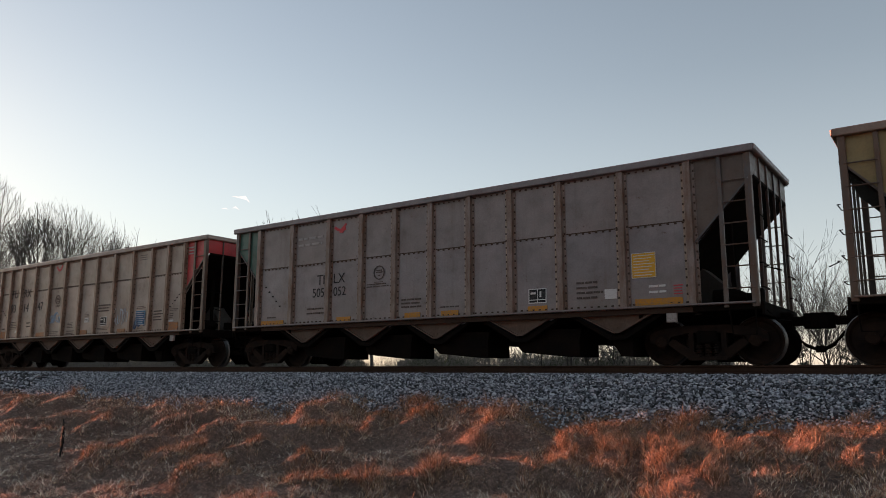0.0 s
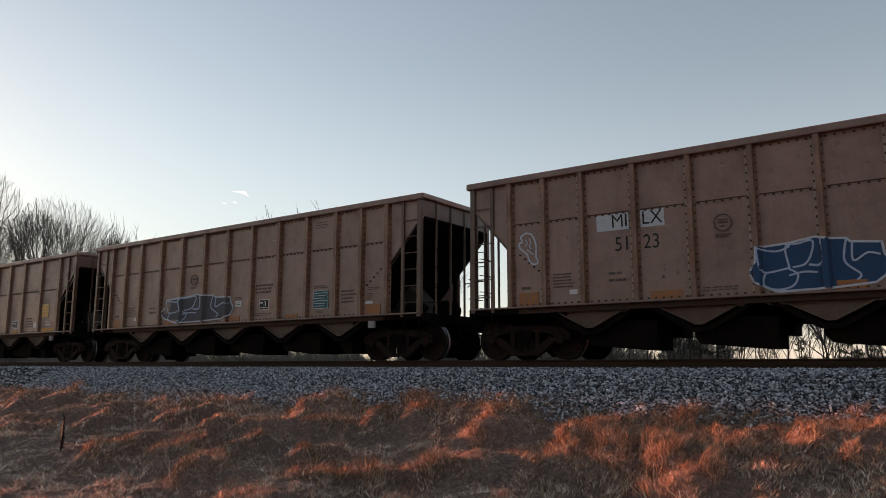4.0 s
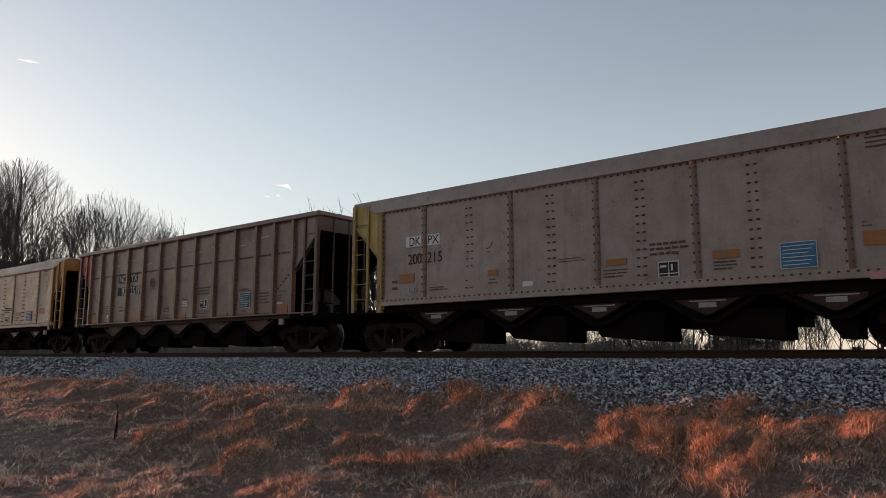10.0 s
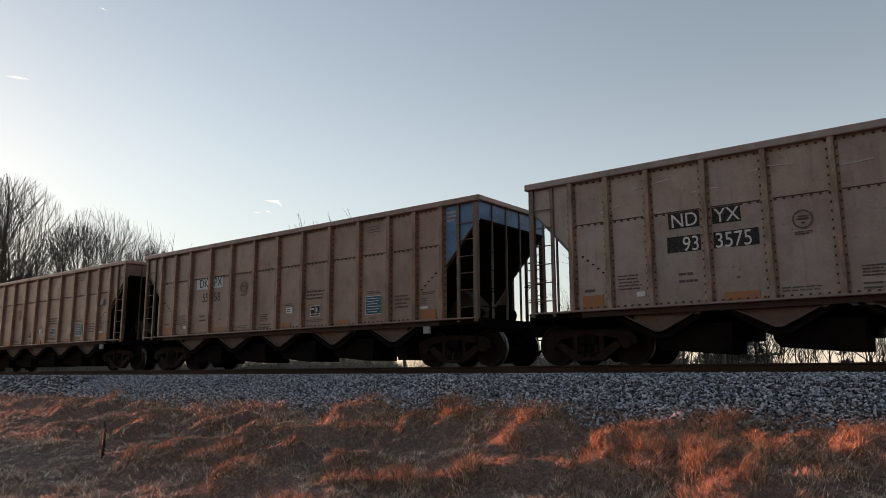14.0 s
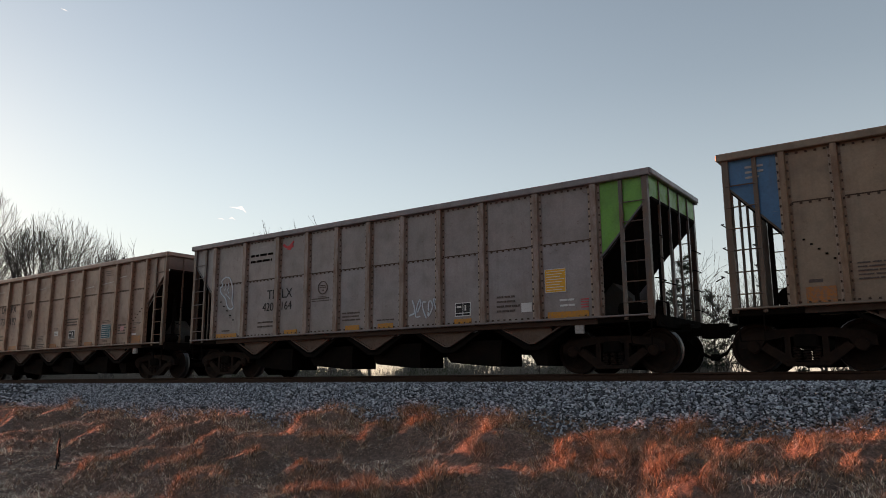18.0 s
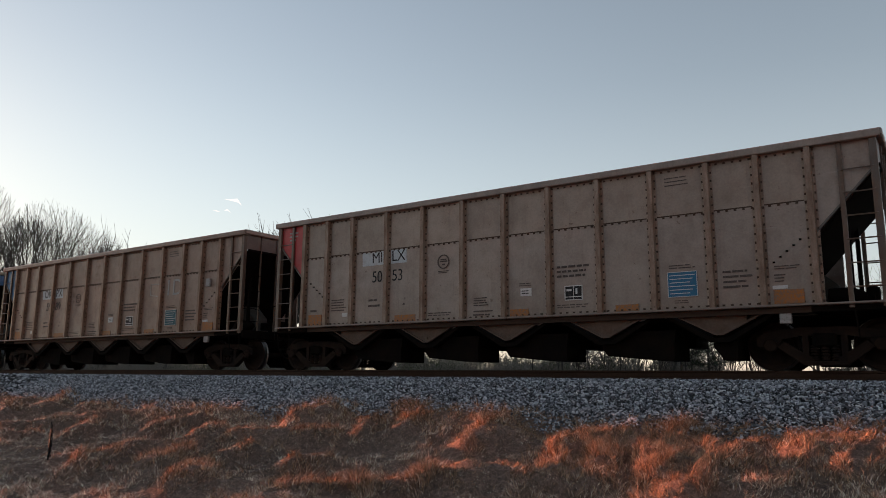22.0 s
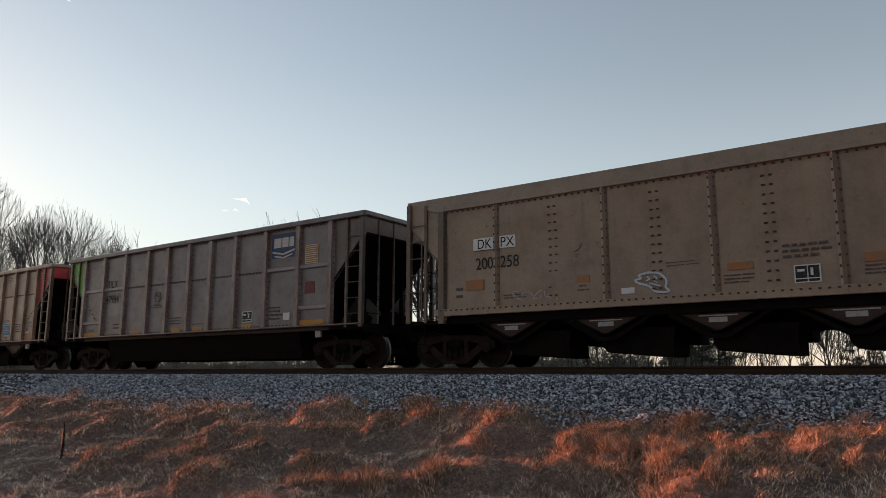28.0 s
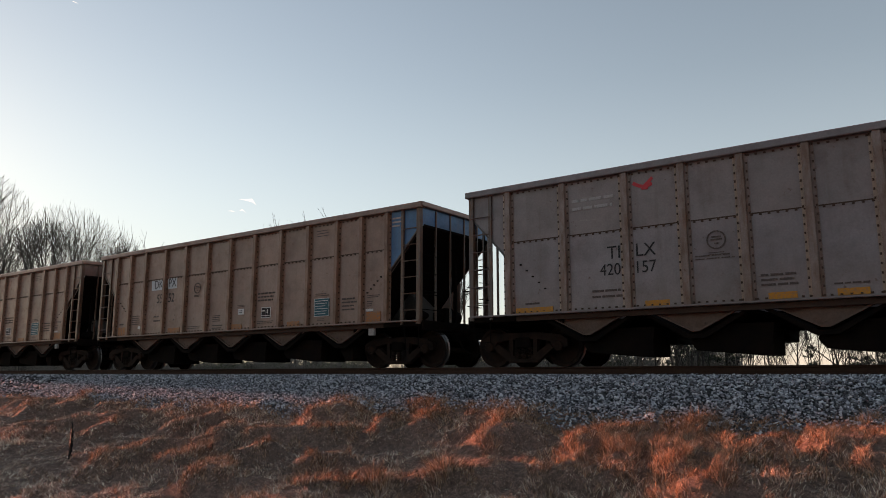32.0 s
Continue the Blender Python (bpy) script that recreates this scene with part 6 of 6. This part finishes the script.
# place in the train: type, body colour, end that leads, end that trails, notice, letters left and right of the post, their style
CARS = {
    -1: ("A", TAN, "", "khaki", "teal", None),
    0: ("C", SLATE, "rust", "teal", "amber", ("TI", "LX", "505", "052", "")),
    1: ("A", GREY, "red", "", "blue", ("FU", "RX", "93", "1447", "wide")),
    2: ("A", TAN, "blue", "", "blue", ("DK", "PX", "57", "05", "patch")),
    3: ("A", GREY, "red", "", "blue", ("MI", "LX", "52", "19", "patch")),
    4: ("A", BROWN, "red", "", "teal", ("MI", "LX", "51", "23", "patch")),
    5: ("A", BROWN, "", "", "teal", None),
    6: ("C", DUSK, "", "", "amber", ("ND", "YX", "934", "275", "block")),
    7: ("B", BROWN, "", "gold", "blue", ("DK", "PX", "200", "311", "patch")),
    8: ("A", BROWN, "blue", "", "teal", ("DK", "PX", "55", "56", "patch")),
    9: ("A", BROWN, "blue", "", "teal", ("DK", "PX", "57", "22", "patch")),
    10: ("B", BROWN, "gold", "", "blue", ("DK", "PX", "200", "341", "patch")),
    11: ("B", GREY, "soot", "yellow", "blue", ("DK", "PX", "200", "215", "patch")),
    12: ("A", DUSK, "", "red", "teal", ("ND", "YX", "93", "3519", "white")),
    13: ("B", GREY, "gold", "", "navy", ("DK", "PX", "200", "360", "dark")),
    14: ("A", OLIVE, "blue", "", "teal", ("DK", "PX", "57", "74", "patch")),
    15: ("A", GREY, "red", "", "blue", ("ND", "YX", "93", "3575", "white")),
    16: ("A", BROWN, "blue", "", "teal", ("DK", "PX", "55", "58", "patch")),
    17: ("A", BROWN, "", "", "teal", None),
    18: ("A", BROWN, "", "", "teal", ("DK", "PX", "730", "096", "dark")),
    19: ("A", OLIVE, "", "blue", "teal", ("DK", "PX", "55", "92", "patch")),
    20: ("C", SLATE, "green", "", "amber", ("TI", "LX", "420", "164", "")),
    21: ("A", BROWN, "", "", "teal", ("DK", "PX", "730", "192", "dark")),
    22: ("A", TAN, "red", "", "blue", ("MI", "LX", "52", "07", "patch")),
    23: ("A", OLIVE, "blue", "", "teal", ("DK", "PX", "55", "29", "patch")),
    24: ("A", GREY, "", "red", "blue", ("MI", "LX", "50", "53", "patch")),
    25: ("A", BROWN, "", "blue", "teal", ("DK", "PX", "55", "89", "patch")),
    26: ("A", OLIVE, "blue", "", "teal", ("DK", "PX", "55", "41", "patch")),
    27: ("A", GREY, "", "blue", "navy", ("DK", "PX", "57", "44", "dark")),
    28: ("A", BROWN, "", "", "teal", ("DK", "PX", "730", "278", "dark")),
    29: ("B", BROWN, "", "gold", "blue", ("DK", "PX", "200", "", "patch")),
    30: ("B", OLIVE, "yellow", "", "blue", ("DK", "PX", "200", "258", "patch")),
    31: ("D", DULL, "rust", "green", "ochre", ("TI", "LX", "47", "984", "d")),
    32: ("A", TAN, "red", "", "blue", ("MI", "LX", "51", "16", "patch")),
    33: ("A", TAN, "blue", "", "blue", ("DK", "PX", "56", "69", "patch")),
    34: ("C", SLATE, "green", "", "amber", ("TI", "LX", "420", "157", "")),
    35: ("A", BROWN, "blue", "", "teal", ("DK", "PX", "55", "52", "patch")),
    36: ("A", BROWN, "", "", "teal", None),
    37: ("A", BROWN, "", "", "teal", None),
}
WORDS = {"A": "hopper car with close side posts", "B": "hopper car with riveted sides", "C": "hopper car with wide-set posts", "D": "coal car with tub floor"}
TONES = {OLIVE: "weathered olive-brown", DULL: "dull slate-grey", BROWN: "weathered brown", TAN: "dusty tan-brown", GREY: "faded grey-brown", SLATE: "faded grey", DUSK: "dark brown"}
USED, TRAIN = set(), {}
for k, (kind, body, lead, trail, sheet, marks) in CARS.items():
    if kind in USED:
        car = copy_thing(TYPES[kind], Matrix())
    else:
        car = TYPES[kind]
        USED.add(kind)
    TRAIN[k] = car
for k, (kind, body, lead, trail, sheet, marks) in CARS.items():
    car = TRAIN[k]
    rnd = random.Random(k + 50)
    for ob in car.children_recursive:
        base = ob.name.split(".")[0]
        c, j = body, rnd.uniform(0.94, 1.06)
        if base in END_PARTS or base in TRIM:
            x = sum(v.co.x for v in ob.data.vertices[:4])
            tone = lead if x > 0 else trail
            if base in END_PARTS or tone in ("gold", "yellow", "soot"):
                c = COLOURS.get(tone, body)
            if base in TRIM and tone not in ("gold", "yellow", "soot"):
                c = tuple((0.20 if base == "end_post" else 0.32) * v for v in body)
            # plain ends: the shade between the cars is put in as half colour
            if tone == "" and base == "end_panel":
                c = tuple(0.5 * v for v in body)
        elif base == "placard":
            c = SHEETS[sheet]
        elif base in ("upper_panel", "lower_panel", "side_panel"):
            c = tuple(v * j for v in body)
            if base == "upper_panel":
                c = (c[0], 0.96 * c[1], 0.91 * c[2])
            if k == 27 and base == "lower_panel":
                c = tuple(v * j for v in (0.285, 0.25, 0.235))
                ob.material_slots[0].link = "OBJECT"
                ob.material_slots[0].material = FLAKED
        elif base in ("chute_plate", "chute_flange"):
            # darker shares for the shade under the car; the chute steel ignores object colour
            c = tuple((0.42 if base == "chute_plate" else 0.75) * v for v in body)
        elif base == "side_girt":
            c = tuple(1.5 * v for v in body)
        elif base == "side_post" and kind == "D":
            c = tuple(1.6 * v for v in body)
        elif base == "side_post":
            c = (1.02 * body[0], 0.88 * body[1], 0.78 * body[2]) if kind == "A" else (1.12 * body[0], 0.98 * body[1], 0.86 * body[2])
        elif base == "seam_strip":
            c = (0.6 * body[0], 0.5 * body[1], 0.44 * body[2])
        elif base == "side_sill" and kind == "B":
            c = tuple(1.2 * v for v in body)
        elif base == "side_sill":
            c = tuple(0.7 * v for v in body)
        elif base == "top_chord":
            c = tuple(0.85 * v for v in body)
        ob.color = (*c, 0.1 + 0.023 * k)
    if marks:
        {"A": lettering_a, "B": lettering_b, "C": lettering_c, "D": lettering_c}[kind](car, *[m or " - " for m in marks[:4]], marks[4])
    ends = "".join(f" and {t} end" for t in (lead or trail,) if t and t not in ("soot", "rust"))[:18]
    tagged(car, f"{TONES[body]} {WORDS[kind]}{ends}", "hopper car", "cars of the coal train")
    # print on the coloured ends
    for d, tone in ((1, lead), (-1, trail)):
        if tone in ("red", "blue") and kind == "A":
            g = Geo()
            x0 = 6.42 if d > 0 else -6.95
            for i in range(3):
                flat(g, x0, x0 + 0.32 - 0.08 * (i == 2), 3.76 - i * 0.1, 3.80 - i * 0.1)
            part("end_print", g, CHALK, car, "small white print on the coloured end")

scrawl(TRAIN[1], -2.2, -1.4, 1.65, 2.05, SPRAYBLUE, 1, 4)
scrawl(TRAIN[1], 2.28, 3.15, 1.45, 2.05, SPRAYPALE, 2, 6, 0.022)
scrawl(TRAIN[1], 3.6, 4.25, 1.2, 1.9, SPRAYDARK, 3, 3, 0.06)
part("bird_mark", ribbon(Geo(), [(-1.9, 3.82), (-1.75, 3.68), (-1.62, 3.7), (-1.52, 3.84)], 0.08), RED, TRAIN[1], "small red wing-shaped mark")
throw_up(TRAIN[4], -1.25, 0.95, 1.18, 2.12, SPRAYDARK, BLOCK, BLOCK_LINES)
throw_up(TRAIN[5], -3.3, 0.3, 1.22, 2.08, SPRAYSLATE, BLOCK, BLOCK_LINES)
ghost_face(TRAIN[4], -6.1, -5.62, 2.05, 2.8)
throw_up(TRAIN[6], -3.6, -0.3, 1.2, 2.12, SPRAYDARK, LONG, LONG_LINES)
ghost_face(TRAIN[6], -5.92, -5.33, 1.98, 2.86)
throw_up(TRAIN[7], -3.4, -1.6, 1.38, 2.16, SPRAYSLATE, BLOCK, BLOCK_LINES)
ghost_face(TRAIN[7], -6.05, -5.45, 2.0, 2.78)
scrawl(TRAIN[7], 0.2, 1.25, 1.58, 1.94, BLACK, 9, 5)
scrawl(TRAIN[8], -2.5, -0.95, 1.2, 1.95, BLACK, 10, 4, 0.05)
scrawl(TRAIN[8], 0.15, 1.0, 1.42, 2.08, BLACK, 11, 4, 0.02)
scrawl(TRAIN[11], -5.5, -5.0, 1.42, 1.7, SPRAYBLUE, 12, 3, 0.03)
ghost_face(TRAIN[30], -1.55, -0.85, 1.42, 1.86)
scrawl(TRAIN[30], -4.4, -3.1, 1.42, 1.66, CHALK, 21, 5, 0.025)
ghost_face(TRAIN[20], -6.08, -5.42, 1.98, 3.02)
scrawl(TRAIN[20], 1.26, 2.15, 1.36, 1.82, SPRAYPALE, 13, 5, 0.04)
scrawl(TRAIN[33], -3.2, -1.4, 1.6, 1.95, SPRAYPALE, 14, 8, 0.018)
scrawl(TRAIN[3], 2.6, 3.1, 1.5, 1.95, DARK, 15, 3, 0.02)
scrawl(TRAIN[15], 4.75, 5.2, 2.6, 2.8, CHALK, 16, 2, 0.015)
for k in (12, 15, 18, 21, 23):
    scratches(TRAIN[k], k)
g = Geo()
for i, (a, b) in enumerate(zip(RIBS_A, RIBS_A[1:])):
    z = 2.56 + 0.012 * ((i * 5) % 4)
    ribbon(g, swing([(a + 0.16, z), ((a + b) / 2, z + 0.03), (b - 0.16, z + 0.035)]), 0.05)
part("rubbed_paint", g, RUB, TRAIN[26], "pale smear along the lower panels")
part("rubbed_paint", ribbon(letters(Geo(), "1D", 3.7, 2.35, 0.5, False, 1.0), [(3.2, 2.75), (2.75, 2.78), (2.75, 2.4), (3.15, 2.36)], 0.03), CHALK, TRAIN[25], "big chalked letters")
scrawl(TRAIN[27], -7.0, -6.45, 3.3, 3.7, CHALK, 18, 5, 0.03)
scrawl(TRAIN[27], -5.95, -5.6, 3.1, 3.75, CHALK, 19, 3, 0.03)
for k, x in ((25, 5.68), (17, 5.65)):
    part("tag_box", Geo().box(x, x + 0.2, -1.54, -1.62, 2.5, 2.75, 0.02), CHALK, TRAIN[k], "small pale metal box on the side")
for k in (0, 20, 31, 34):
    part("faded_logo", bars(Geo(), -4.7, -3.65, 3.25, 3.6, 2, 4), DARK if k == 20 else CHALK, TRAIN[k], "painted-out marking") if k != 31 else None
# glints on the dents, put in as short pale strokes of colour
for k, z in ((10, 2.35), (13, 2.6)):
    g = Geo()
    r = random.Random(k)
    for i in range(60):
        u = r.random()
        x, zz = (4.0 + r.gauss(0, 0.09), z + u * 1.0) if i % 2 else (5.35 + 0.45 * u + r.gauss(0, 0.03), z + u * 1.15)
        ribbon(g, [(x, zz), (x + r.uniform(0.03, 0.16), zz + r.uniform(-0.01, 0.02))], r.uniform(0.006, 0.018))
    part("rubbed_paint", g, RUB, TRAIN[k], "pale streaks painted where the dented panels glint")

for k, x, z in ((3, -4.75, 1.55), (3, 4.9, 1.6), (7, 5.72, 1.86), (10, 5.75, 1.86), (21, 4.85, 1.62), (22, -4.7, 1.5)):
    part("pink_label", flat(Geo(), x, x + 0.2, z, z + 0.14, 0.002), RED if k == 3 else PINK, TRAIN[k], "small pink label")

# paint and stickers follow the dents of the sheets they lie on
LAID = ("mark_patch", "lettering", "small_print", "emblem", "reflector", "white_label", "label_print", "clip_label", "red_label", "bird_mark", "stencil_panel", "black_field", "white_mark", "placard", "print",
        "graffiti", "graffiti_outline", "graffiti_line", "scrawl", "rubbed_paint", "pink_label", "faded_logo", "stiffener_rivets", "slant_rivets", "logo_panel", "emblem_shape")
laid = set()
POSTS_OF = {"A": [(x, 0.05, 0.105) for x in RIBS_A], "C": [(x, 0.065, 0.09) for x in RIBS_C], "D": [(x, 0.07, 0.105) for x in RIBS_D], "B": [(x, 0.03, 0.03) for x in (-4.78, -2.14, 0.06, 2.2, 4.84)]}
for k, car in TRAIN.items():
    for ob in car.children_recursive:
        if ob.name.split(".")[0] in LAID and ob.data.name not in laid:
            laid.add(ob.data.name)
            co = np.empty(3 * len(ob.data.vertices), np.float32)
            ob.data.vertices.foreach_get("co", co)
            co = co.reshape(-1, 3)
            for sheet in SHEETING[CARS[k][0]]:
                on = (co[:, 0] >= sheet[0]) & (co[:, 0] < sheet[1]) & (co[:, 2] >= sheet[2]) & (co[:, 2] < sheet[3])
                if on.any():
                    co[on, 1] -= dish(co[on, 0], co[on, 2], *sheet)
            if ob.name.startswith("graffiti"):
                for x, half, out in POSTS_OF[CARS[k][0]]:      # sprayed across the posts
                    co[abs(co[:, 0] - x) < half + 0.075, 1] -= 0.014
                    co[abs(co[:, 0] - x) < half + 0.012, 1] -= out - 0.014
            ob.data.vertices.foreach_set("co", co.ravel())
            ob.data.update()

# fine repeated pieces that stay joined
FINE = ("far_side_posts", "seam_rivets", "lower_rivets", "upper_rivets", "stiffener_rivets", "slant_rivets", "small_print", "label_print", "rubbed_paint", "branchwork", "crown", "boughs", "needles", "print", "dry_leaves", "spring_nest")
for ob in scene.collection.objects:
    if ob.parent and ob.name.split(".")[0] in FINE:
        tagged(ob, kind="stuff")


# ---- what moves ----
def way(t):
    """How far the train has rolled at t seconds."""
    return -17.769 + 18.4235 * t - 0.03077 * t * t + 0.00001 * t ** 3


def motions():
    times = [i * 0.5 for i in range(65)]
    for k, car in TRAIN.items():
        walk(car, [(t, pose(way(t) - PITCH * k + HALF, 0, 0)) for t in times])
        ticks = [i / FPS for i in range(961) if -46 < way(i / FPS) - PITCH * k + HALF < 16]
        if not ticks:
            continue
        stops = sorted({0.0, *ticks, SECONDS})
        for ws in [o for o in car.children if o.name.startswith("wheelset")]:
            x, y, z = ws.location
            held = lambda t: min(max(t, ticks[0]), ticks[-1])
            walk(ws, [(t, pose(x, y, z, 0, math.degrees(way(held(t)) / 0.457) % 360.0, 0)) for t in stops])


motions()
